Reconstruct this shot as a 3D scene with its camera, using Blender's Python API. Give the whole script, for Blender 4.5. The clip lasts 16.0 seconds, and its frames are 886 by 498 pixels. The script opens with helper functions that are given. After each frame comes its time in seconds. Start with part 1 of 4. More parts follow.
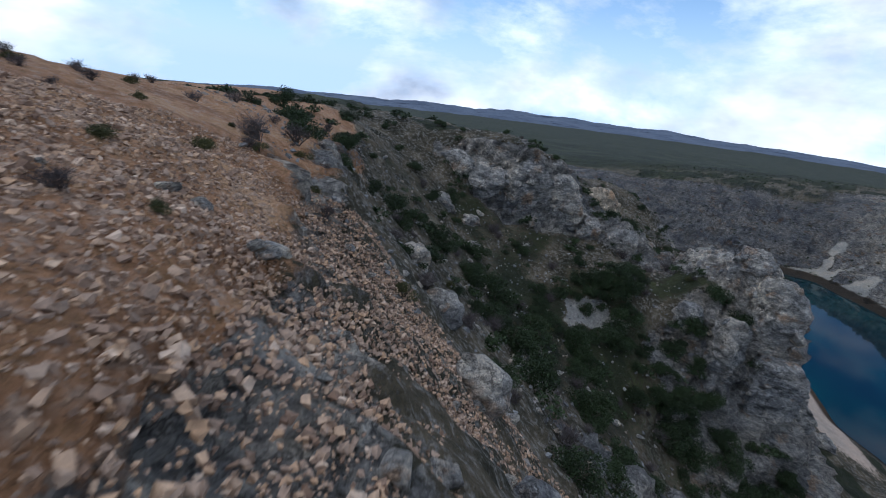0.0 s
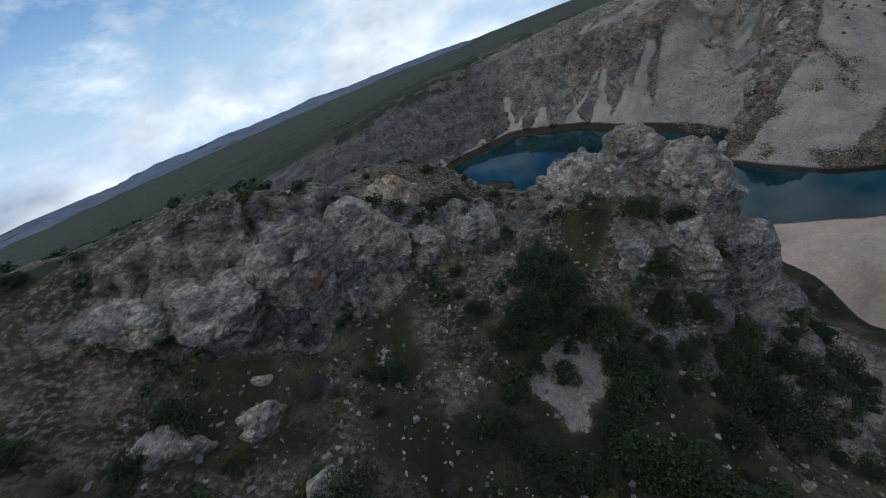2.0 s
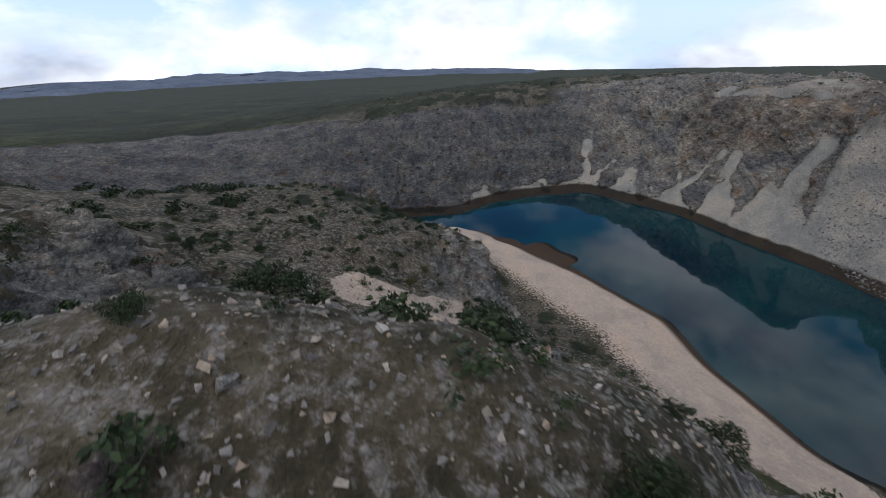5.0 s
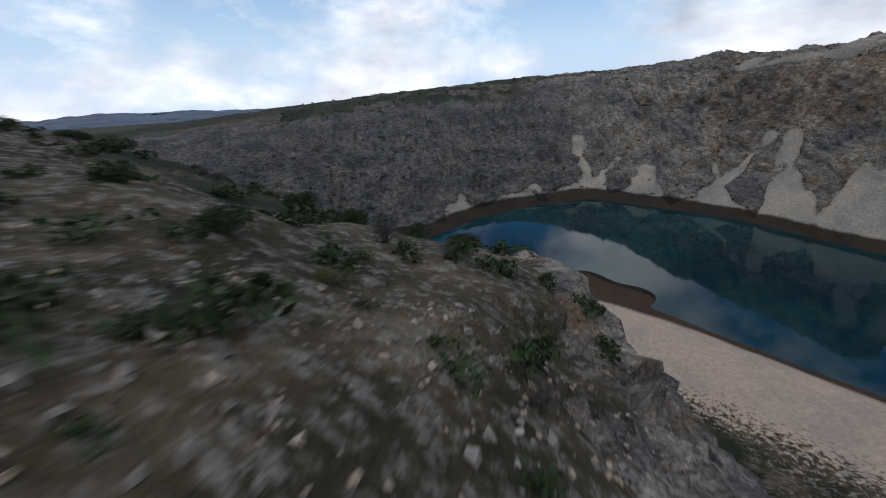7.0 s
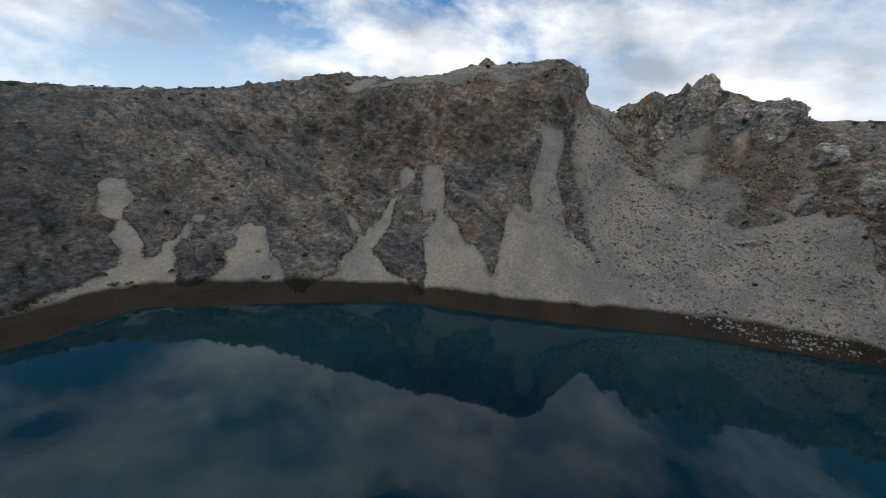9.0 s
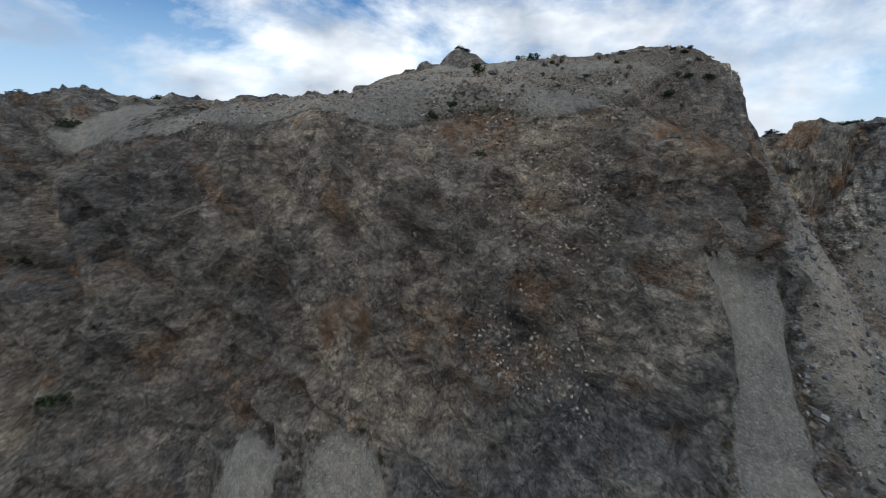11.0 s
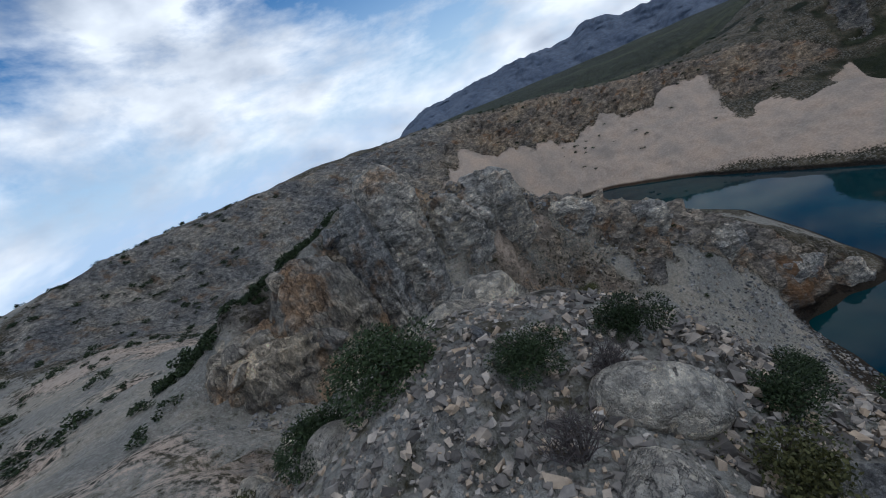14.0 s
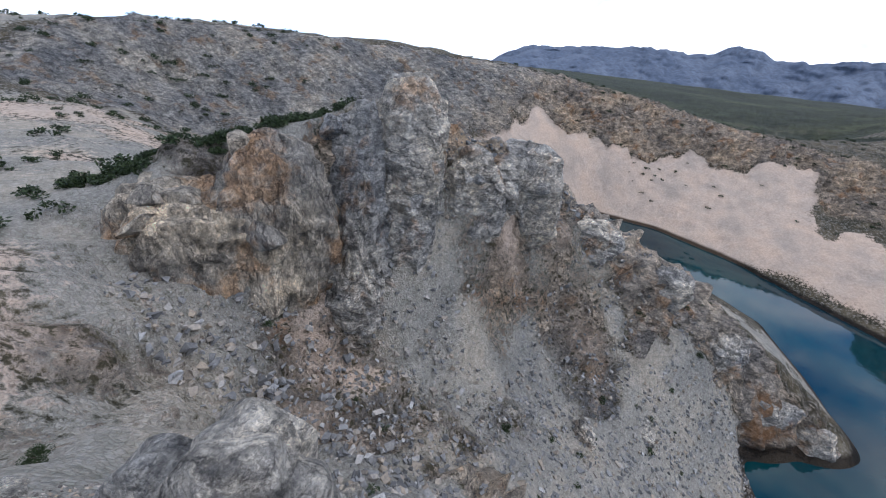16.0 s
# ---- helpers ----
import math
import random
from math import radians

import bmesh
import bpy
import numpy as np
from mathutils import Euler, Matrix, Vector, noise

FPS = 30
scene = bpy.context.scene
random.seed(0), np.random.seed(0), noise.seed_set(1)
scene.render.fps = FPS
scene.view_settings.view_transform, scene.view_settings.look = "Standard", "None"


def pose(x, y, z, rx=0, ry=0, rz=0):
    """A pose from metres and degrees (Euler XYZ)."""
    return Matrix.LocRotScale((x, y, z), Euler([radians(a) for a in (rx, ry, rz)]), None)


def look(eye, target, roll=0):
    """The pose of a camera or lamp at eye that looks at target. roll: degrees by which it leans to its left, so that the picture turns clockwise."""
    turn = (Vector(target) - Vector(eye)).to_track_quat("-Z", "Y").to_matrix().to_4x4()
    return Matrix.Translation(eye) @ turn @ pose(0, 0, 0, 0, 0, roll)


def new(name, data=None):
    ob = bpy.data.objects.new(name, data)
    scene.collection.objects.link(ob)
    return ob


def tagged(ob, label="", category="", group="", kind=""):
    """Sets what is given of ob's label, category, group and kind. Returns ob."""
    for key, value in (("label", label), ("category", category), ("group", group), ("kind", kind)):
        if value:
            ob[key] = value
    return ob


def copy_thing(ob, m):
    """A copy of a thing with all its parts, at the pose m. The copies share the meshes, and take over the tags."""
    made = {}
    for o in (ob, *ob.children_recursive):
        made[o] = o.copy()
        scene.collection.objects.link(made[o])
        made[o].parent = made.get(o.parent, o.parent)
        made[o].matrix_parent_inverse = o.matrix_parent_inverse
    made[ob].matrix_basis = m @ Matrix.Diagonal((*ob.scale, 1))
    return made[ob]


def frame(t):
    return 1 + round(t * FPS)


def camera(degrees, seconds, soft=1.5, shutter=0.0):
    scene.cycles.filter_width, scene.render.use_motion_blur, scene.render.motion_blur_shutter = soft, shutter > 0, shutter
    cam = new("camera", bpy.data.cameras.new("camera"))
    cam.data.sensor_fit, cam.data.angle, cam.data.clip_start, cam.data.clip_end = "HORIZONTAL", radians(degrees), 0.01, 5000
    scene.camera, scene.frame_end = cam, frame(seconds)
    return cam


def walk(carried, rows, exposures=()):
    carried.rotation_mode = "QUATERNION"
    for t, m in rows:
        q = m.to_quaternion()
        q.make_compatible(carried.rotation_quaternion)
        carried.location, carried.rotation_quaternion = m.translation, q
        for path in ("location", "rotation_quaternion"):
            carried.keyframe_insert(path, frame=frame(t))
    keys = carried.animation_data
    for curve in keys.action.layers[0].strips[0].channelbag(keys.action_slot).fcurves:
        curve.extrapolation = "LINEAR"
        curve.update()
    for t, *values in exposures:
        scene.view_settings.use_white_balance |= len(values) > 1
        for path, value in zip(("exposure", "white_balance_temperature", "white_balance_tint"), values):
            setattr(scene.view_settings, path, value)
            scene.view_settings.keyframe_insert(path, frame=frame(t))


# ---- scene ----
cam = camera(96.5, 16.0, soft=1.0, shutter=0.1)
PATH = [
    (0, (0.00, 0.00, 55.34), (-1.140, 1.447, 54.559), 6.29),
    (0.5, (-2.59, 4.84, 55.71), (-3.639, 6.349, 54.922), 0.51),
    (1, (-6.32, 10.44, 55.55), (-7.167, 12.063, 54.746), -6.74),
    (1.5, (-10.64, 16.76, 54.82), (-11.153, 18.493, 53.959), -14.66),
    (2, (-14.11, 24.42, 53.55), (-14.211, 26.172, 52.598), -22.33),
    (2.5, (-15.21, 33.06, 51.93), (-14.955, 34.769, 50.924), -26.46),
    (3, (-14.17, 41.75, 49.71), (-13.696, 43.401, 48.691), -23.88),
    (3.5, (-13.20, 47.60, 45.60), (-12.849, 49.323, 44.648), -15.51),
    (4, (-13.00, 55.00, 43.60), (-12.919, 56.762, 42.658), -5.41),
    (4.2, (-13.50, 58.30, 42.60), (-13.554, 60.070, 41.670), -2.17),
    (4.8, (-16.50, 65.50, 44.80), (-16.576, 67.270, 43.872), -1.58),
    (5.3, (-20.80, 71.50, 46.00), (-20.894, 73.270, 45.073), -1.09),
    (5.8, (-25.80, 78.00, 42.00), (-25.912, 79.769, 41.074), -0.60),
    (6.3, (-29.01, 85.01, 32.88), (-29.139, 86.782, 31.960), -0.11),
    (6.5, (-29.09, 90.29, 31.69), (-29.114, 92.085, 30.803), -0.64),
    (7, (-25.27, 105.87, 27.87), (-25.033, 107.694, 27.086), -1.37),
    (7.5, (-20.40, 119.51, 24.25), (-19.528, 121.155, 23.528), -1.24),
    (8, (-13.35, 131.39, 20.06), (-11.963, 132.666, 19.411), -1.75),
    (8.2, (-9.59, 134.11, 18.64), (-8.123, 135.320, 18.014), -1.15),
    (10.3, (36.39, 162.64, 24.06), (38.106, 163.592, 23.655), 6.98),
    (10.5, (39.84, 165.71, 25.15), (41.555, 166.646, 24.719), 6.14),
    (11, (49.04, 172.08, 28.70), (50.824, 172.852, 28.223), 0.86),
    (11.5, (58.55, 176.67, 29.72), (60.529, 176.913, 29.539), -2.27),
    (12, (67.25, 177.77, 32.40), (69.180, 177.287, 32.235), -8.39),
    (12.2, (68.59, 178.31, 33.26), (70.378, 177.453, 33.035), -11.65),
    (12.5, (71.46, 179.26, 34.35), (73.054, 178.076, 34.082), -13.77),
    (12.6, (72.64, 178.74, 34.76), (74.155, 177.468, 34.473), -14.69),
    (12.8, (74.33, 177.06, 35.16), (75.775, 175.711, 34.845), -15.44),
    (13, (75.72, 175.64, 35.55), (77.093, 174.225, 35.193), -16.69),
    (13.2, (77.03, 174.30, 35.87), (78.315, 172.816, 35.473), -17.75),
    (13.5, (78.86, 171.82, 36.22), (80.008, 170.252, 35.745), -20.00),
    (14, (78.99, 171.29, 36.83), (79.893, 169.636, 36.163), -23.02),
    (14.5, (79.07, 170.56, 37.43), (79.807, 168.917, 36.561), -22.34),
    (15, (79.15, 169.56, 37.25), (79.806, 167.964, 36.243), -16.46),
    (15.5, (79.27, 168.20, 36.89), (80.059, 166.662, 35.889), -5.09),
    (16, (79.77, 166.88, 36.72), (80.691, 165.388, 35.756), 6.63),
]
walk(cam, [(t, look(eye, target, roll)) for t, eye, target, roll in PATH],
     exposures=[(0.0, -0.4, 5400, 10), (0.5, -0.7, 5750, 5), (1.5, -0.75, 5800, 5), (2.5, -0.5, 5550, 8), (3.6, -0.1, 6100, 12), (6.3, -0.5, 6000, 12), (8.0, -0.55, 6100, 10), (10.3, -0.5, 6300, 8), (12.0, -0.5, 5500, 6), (13.0, -0.55, 5500, 6), (14.0, -0.75, 5600, 8), (14.5, -0.25, 5500, 10), (15.0, 0.3, 5700, 13), (16.0, 0.42, 5700, 13)])

# world: bright broken cloud that veils the sun, soft light
SUN_AZ, SUN_EL = radians(116), radians(56)
world = bpy.data.worlds.new("sky")
scene.world = world
world.use_nodes = True
wn, wl = world.node_tree.nodes, world.node_tree.links
wn.clear()
w_out = wn.new("ShaderNodeOutputWorld")
w_bg = wn.new("ShaderNodeBackground")
w_bg.inputs["Strength"].default_value = 0.1
w_sky = wn.new("ShaderNodeTexSky")
w_sky.sky_type = "NISHITA"
w_sky.sun_disc = False
w_sky.sun_elevation = SUN_EL
w_sky.sun_rotation = -SUN_AZ
w_sky.dust_density, w_sky.ozone_density, w_sky.air_density = 0.0, 2.5, 1.0
w_tc = wn.new("ShaderNodeTexCoord")
w_map = wn.new("ShaderNodeMapping")
w_map.inputs["Scale"].default_value = (1.0, 1.0, 2.0)
w_map.inputs["Location"].default_value = (0.35, 1.7, 0.2)
w_n1 = wn.new("ShaderNodeTexNoise")
w_n1.inputs["Scale"].default_value, w_n1.inputs["Detail"].default_value = 2.1, 7.0
w_n1.inputs["Roughness"].default_value, w_n1.inputs["Distortion"].default_value = 0.6, 0.2
w_r1 = wn.new("ShaderNodeValToRGB")
w_r1.color_ramp.elements[0].position, w_r1.color_ramp.elements[1].position = 0.40, 0.56
w_n2 = wn.new("ShaderNodeTexNoise")
w_n2.inputs["Scale"].default_value, w_n2.inputs["Detail"].default_value = 4.5, 5.0
w_r2 = wn.new("ShaderNodeValToRGB")
w_r2.color_ramp.elements[0].position, w_r2.color_ramp.elements[1].position = 0.30, 0.62
w_r2.color_ramp.elements[0].color = (6.4, 7.0, 8.1, 1)
w_r2.color_ramp.elements[1].color = (17.0, 16.7, 16.3, 1)
w_mix = wn.new("ShaderNodeMix")
w_mix.data_type = "RGBA"
wl.new(w_tc.outputs["Generated"], w_map.inputs["Vector"])
wl.new(w_map.outputs["Vector"], w_n1.inputs["Vector"])
wl.new(w_map.outputs["Vector"], w_n2.inputs["Vector"])
wl.new(w_n1.outputs["Fac"], w_r1.inputs["Fac"])
wl.new(w_n2.outputs["Fac"], w_r2.inputs["Fac"])
wl.new(w_r1.outputs["Color"], w_mix.inputs["Factor"])
w_hue = wn.new("ShaderNodeHueSaturation")
w_hue.inputs["Saturation"].default_value, w_hue.inputs["Value"].default_value = 1.25, 1.5
wl.new(w_sky.outputs["Color"], w_hue.inputs["Color"])
w_sep = wn.new("ShaderNodeSeparateXYZ")
w_haze = wn.new("ShaderNodeValToRGB")
w_haze.color_ramp.elements[0].position, w_haze.color_ramp.elements[1].position = 0.0, 0.3
w_haze.color_ramp.elements[0].color, w_haze.color_ramp.elements[1].color = (1, 1, 1, 1), (0, 0, 0, 1)
w_air = wn.new("ShaderNodeMix")
w_air.data_type = "RGBA"
w_air.inputs["B"].default_value = (8.6, 10.6, 13.0, 1)
wl.new(w_tc.outputs["Generated"], w_sep.inputs["Vector"])
wl.new(w_sep.outputs["Z"], w_haze.inputs["Fac"])
wl.new(w_haze.outputs["Color"], w_air.inputs["Factor"])
wl.new(w_hue.outputs["Color"], w_air.inputs["A"])
wl.new(w_air.outputs["Result"], w_mix.inputs["A"])
wl.new(w_r2.outputs["Color"], w_mix.inputs["B"])
wl.new(w_mix.outputs["Result"], w_bg.inputs["Color"])
wl.new(w_bg.outputs["Background"], w_out.inputs["Surface"])

sun_data = bpy.data.lights.new("sun", "SUN")
sun_data.energy, sun_data.angle, sun_data.color = 1.3, radians(50), (1.0, 0.93, 0.83)
sun = new("sun", sun_data)
sun.matrix_world = look((0, 0, 0), (math.sin(SUN_AZ) * math.cos(SUN_EL), -math.cos(SUN_AZ) * math.cos(SUN_EL), -math.sin(SUN_EL)))

# ---- materials ----
def nt(name):
    m = bpy.data.materials.new(name)
    m.use_nodes = True
    n, l = m.node_tree.nodes, m.node_tree.links
    n.clear()
    out = n.new("ShaderNodeOutputMaterial")
    b = n.new("ShaderNodeBsdfPrincipled")
    l.new(b.outputs["BSDF"], out.inputs["Surface"])
    b.inputs["Specular IOR Level"].default_value = 0.25
    return m, n, l, b


def tex(n, l, kind, vec, scale, **kw):
    t = n.new(kind)
    t.inputs["Scale"].default_value = scale
    for k, v in kw.items():
        t.inputs[k].default_value = v
    if vec is not None:
        l.new(vec, t.inputs["Vector"])
    return t


def ramp(n, l, fac, stops):
    r = n.new("ShaderNodeValToRGB")
    e = r.color_ramp.elements
    while len(e) < len(stops):
        e.new(0.5)
    for i, (p, c) in enumerate(stops):
        e[i].position, e[i].color = p, (*c, 1)
    l.new(fac, r.inputs["Fac"])
    return r.outputs["Color"]


def mixc(n, l, fac, a, b, mode="MIX"):
    m = n.new("ShaderNodeMix")
    m.data_type, m.blend_type = "RGBA", mode
    for sock, v in ((m.inputs["Factor"], fac), (m.inputs["A"], a), (m.inputs["B"], b)):
        if isinstance(v, (int, float)):
            sock.default_value = v
        elif isinstance(v, tuple):
            sock.default_value = (*v, 1)
        else:
            l.new(v, sock)
    return m.outputs["Result"]


def maths(n, l, op, a, b=0.0):
    m = n.new("ShaderNodeMath")
    m.operation = op
    for sock, v in ((m.inputs[0], a), (m.inputs[1], b)):
        if isinstance(v, (int, float)):
            sock.default_value = v
        else:
            l.new(v, sock)
    return m.outputs[0]


def bump(n, l, b, height, strength, dist):
    u = n.new("ShaderNodeBump")
    u.inputs["Strength"].default_value, u.inputs["Distance"].default_value = strength, dist
    l.new(height, u.inputs["Height"])
    l.new(u.outputs["Normal"], b.inputs["Normal"])


def vmath(n, l, op, a, b):
    m = n.new("ShaderNodeVectorMath")
    m.operation = op
    for sock, v in ((m.inputs[0], a), (m.inputs[1], b)):
        if isinstance(v, tuple):
            sock.default_value = v
        else:
            l.new(v, sock)
    return m


def facets(n, l, vec, scale):
    """Broken faces: each cell leans its own way. Height, random tone, dark joint."""
    v = tex(n, l, "ShaderNodeTexVoronoi", vec, scale, Randomness=1.0)
    d = vmath(n, l, "SUBTRACT", vec, v.outputs["Position"]).outputs["Vector"]
    k = vmath(n, l, "SUBTRACT", v.outputs["Color"], (0.5, 0.5, 0.5)).outputs["Vector"]
    e = tex(n, l, "ShaderNodeTexVoronoi", vec, scale, Randomness=1.0)
    e.feature = "DISTANCE_TO_EDGE"
    joint = ramp(n, l, e.outputs["Distance"], ((0.0, (0.26, 0.26, 0.27)), (0.035, (1, 1, 1))))
    tone = ramp(n, l, v.outputs["Color"], ((0.15, (0.72, 0.73, 0.75)), (0.85, (1.27, 1.26, 1.23))))
    return vmath(n, l, "DOT_PRODUCT", d, k).outputs["Value"], tone, joint


def rock_layer(n, l, vec, rusty=0.55, beds=(1.0, 1.25, 2.3), turn=(0.5, 0.35, 0.2)):
    """Grey weathered limestone: leaning broken faces, dark joints, rusty stains."""
    st = n.new("ShaderNodeMapping")
    st.inputs["Rotation"].default_value = turn
    st.inputs["Scale"].default_value = beds
    l.new(vec, st.inputs["Vector"])
    wob = tex(n, l, "ShaderNodeTexNoise", vec, 1.7, Detail=6.0, Roughness=0.7)
    warp = vmath(n, l, "ADD", st.outputs["Vector"], wob.outputs["Color"]).outputs["Vector"]
    big = tex(n, l, "ShaderNodeTexNoise", vec, 0.13, Detail=5.0, Roughness=0.6)
    mid = tex(n, l, "ShaderNodeTexNoise", st.outputs["Vector"], 0.9, Detail=9.0, Roughness=0.72)
    fine = tex(n, l, "ShaderNodeTexNoise", vec, 6.0, Detail=5.0, Roughness=0.75)
    h1, t1, j1 = facets(n, l, warp, 0.75)
    h2, t2, j2 = facets(n, l, warp, 2.4)
    h3, t3, j3 = facets(n, l, warp, 6.5)
    c = ramp(n, l, mid.outputs["Fac"], ((0.32, (0.13, 0.129, 0.13)), (0.45, (0.29, 0.285, 0.277)), (0.56, (0.43, 0.42, 0.405)), (0.7, (0.6, 0.585, 0.56))))
    g = ramp(n, l, big.outputs["Fac"], ((0.36, (0.6, 0.61, 0.63)), (0.5, (0.98, 0.94, 0.88)), (0.62, (1.34, 1.22, 1.05))))
    c = mixc(n, l, 1.0, c, g, "MULTIPLY")
    rust = tex(n, l, "ShaderNodeTexNoise", vec, 0.3, Detail=7.0, Roughness=0.66)
    rm = ramp(n, l, rust.outputs["Fac"], ((rusty, (0, 0, 0)), (rusty + 0.09, (1, 1, 1))))
    c = mixc(n, l, maths(n, l, "MULTIPLY", rm, 0.6), c, (0.34, 0.2, 0.1))
    f = ramp(n, l, fine.outputs["Fac"], ((0.32, (0.6, 0.6, 0.62)), (0.65, (1.2, 1.19, 1.16))))
    c = mixc(n, l, 0.9, c, f, "MULTIPLY")
    for layer in (t1, t2, t3):
        c = mixc(n, l, 0.7, c, layer, "MULTIPLY")
    # joints show only here and there
    some = tex(n, l, "ShaderNodeTexNoise", vec, 0.55, Detail=4.0, Roughness=0.6)
    open_joint = ramp(n, l, some.outputs["Fac"], ((0.36, (0.12, 0.12, 0.12)), (0.58, (0.95, 0.95, 0.95))))
    for layer in (j1, j2, j3):
        c = mixc(n, l, open_joint, c, layer, "MULTIPLY")
    # pale lichen and dark water streaks
    blot = tex(n, l, "ShaderNodeTexNoise", vec, 2.7, Detail=6.0, Roughness=0.7)
    c = mixc(n, l, 0.75, c, ramp(n, l, blot.outputs["Fac"], ((0.36, (0.55, 0.56, 0.58)), (0.47, (1, 1, 1)), (0.62, (1.12, 1.11, 1.08)))), "MULTIPLY")
    h = maths(n, l, "ADD", maths(n, l, "MULTIPLY", h1, 1.5), maths(n, l, "MULTIPLY", h2, 1.6))
    h = maths(n, l, "ADD", h, maths(n, l, "MULTIPLY", h3, 1.7))
    h = maths(n, l, "ADD", h, maths(n, l, "MULTIPLY", maths(n, l, "ADD", j1, j2), 0.09))
    h = maths(n, l, "ADD", h, maths(n, l, "MULTIPLY", j3, 0.03))
    h = maths(n, l, "ADD", h, maths(n, l, "MULTIPLY", mid.outputs["Fac"], 0.5))
    h = maths(n, l, "ADD", h, maths(n, l, "MULTIPLY", fine.outputs["Fac"], 0.08))
    return c, h


def stone_layer(n, l, vec, scale, pale, dark):
    """Loose stones: cells of changing grey with dark gaps."""
    v = tex(n, l, "ShaderNodeTexVoronoi", vec, scale, Randomness=1.0)
    e = tex(n, l, "ShaderNodeTexVoronoi", vec, scale, Randomness=1.0)
    e.feature = "DISTANCE_TO_EDGE"
    c = mixc(n, l, v.outputs["Color"], dark, pale)
    gap = ramp(n, l, e.outputs["Distance"], ((0.0, (0.55, 0.53, 0.5)), (0.13, (1, 1, 1))))
    return mixc(n, l, 1.0, c, gap, "MULTIPLY"), e.outputs["Distance"]


def ground_material():
    m, n, l, b = nt("ground_surface")
    pos = n.new("ShaderNodeNewGeometry").outputs["Position"]

    def att(name):
        a = n.new("ShaderNodeAttribute")
        a.attribute_name = name
        return a.outputs["Fac"]

    rock, rh = rock_layer(n, l, pos)
    # iron-tinged limestone, with rusty runs
    rock = mixc(n, l, att("warm"), rock, mixc(n, l, 1.0, rock, (1.24, 1.06, 0.88), "MULTIPLY"))
    # cloud shade on the western bank, painted as darker, cooler rock
    rock = mixc(n, l, att("bank_shade"), rock, mixc(n, l, 1.0, rock, (0.56, 0.58, 0.62), "MULTIPLY"))
    run = n.new("ShaderNodeMapping")
    run.inputs["Scale"].default_value = (1.0, 1.0, 0.28)
    l.new(pos, run.inputs["Vector"])
    runs_tex = tex(n, l, "ShaderNodeTexNoise", run.outputs["Vector"], 0.9, Detail=6.0, Roughness=0.65)
    stain = ramp(n, l, maths(n, l, "MULTIPLY", runs_tex.outputs["Fac"], att("rust")), ((0.3, (0, 0, 0)), (0.5, (0.8, 0.8, 0.8))))
    rock = mixc(n, l, stain, rock, (0.36, 0.19, 0.085))
    n1 = tex(n, l, "ShaderNodeTexNoise", pos, 0.35, Detail=8.0, Roughness=0.65)
    n2 = tex(n, l, "ShaderNodeTexNoise", pos, 2.5, Detail=6.0, Roughness=0.7)
    gravel, gh = stone_layer(n, l, pos, 7.0, (0.44, 0.42, 0.385), (0.16, 0.152, 0.14))
    # dry karst turf: brown soil, straw, small green
    turf = ramp(n, l, n1.outputs["Fac"], ((0.32, (0.022, 0.022, 0.013)), (0.46, (0.05, 0.043, 0.027)), (0.58, (0.1, 0.08, 0.055)), (0.7, (0.19, 0.165, 0.13))))
    tf = ramp(n, l, n2.outputs["Fac"], ((0.35, (0.6, 0.62, 0.5)), (0.65, (1.25, 1.2, 1.1))))
    turf = mixc(n, l, 1.0, turf, tf, "MULTIPLY")
    gm = ramp(n, l, n2.outputs["Fac"], ((0.5, (0, 0, 0)), (0.6, (1, 1, 1))))
    turf = mixc(n, l, maths(n, l, "MULTIPLY", gm, 0.55), turf, gravel)
    # red stony earth
    soil = ramp(n, l, n1.outputs["Fac"], ((0.3, (0.17, 0.085, 0.046)), (0.5, (0.34, 0.18, 0.1)), (0.68, (0.48, 0.3, 0.185))))
    soil = mixc(n, l, 1.0, soil, tf, "MULTIPLY")
    soil = mixc(n, l, maths(n, l, "MULTIPLY", gm, 0.6), soil, mixc(n, l, 1.0, gravel, (1.0, 0.86, 0.72), "MULTIPLY"))
    # scree and sand
    sn = tex(n, l, "ShaderNodeTexNoise", pos, 0.16, Detail=7.0, Roughness=0.6)
    scree = ramp(n, l, sn.outputs["Fac"], ((0.38, (0.18, 0.176, 0.17)), (0.5, (0.29, 0.272, 0.248)), (0.62, (0.41, 0.35, 0.288))))
    sand = ramp(n, l, sn.outputs["Fac"], ((0.35, (0.38, 0.315, 0.26)), (0.5, (0.475, 0.375, 0.3)), (0.66, (0.53, 0.4, 0.305))))
    sand = mixc(n, l, 1.0, sand, ramp(n, l, n2.outputs["Fac"], ((0.35, (0.82, 0.82, 0.8)), (0.65, (1.12, 1.12, 1.1)))), "MULTIPLY")
    scree = mixc(n, l, 1.0, scree, tf, "MULTIPLY")
    scree = mixc(n, l, 0.45, scree, gravel)
    # low green scrub seen from afar
    gv = tex(n, l, "ShaderNodeTexVoronoi", pos, 0.42, Randomness=1.0)
    green = mixc(n, l, gv.outputs["Color"], (0.011, 0.016, 0.008), (0.036, 0.042, 0.02))
    green = mixc(n, l, 1.0, green, tf, "MULTIPLY")
    wide = tex(n, l, "ShaderNodeTexNoise", pos, 0.03, Detail=7.0, Roughness=0.65)
    green = mixc(n, l, 1.0, green, ramp(n, l, wide.outputs["Fac"], ((0.36, (0.5, 0.55, 0.55)), (0.55, (1.0, 1.0, 0.95)), (0.66, (1.9, 1.7, 1.5)))), "MULTIPLY")
    c = turf
    k = None
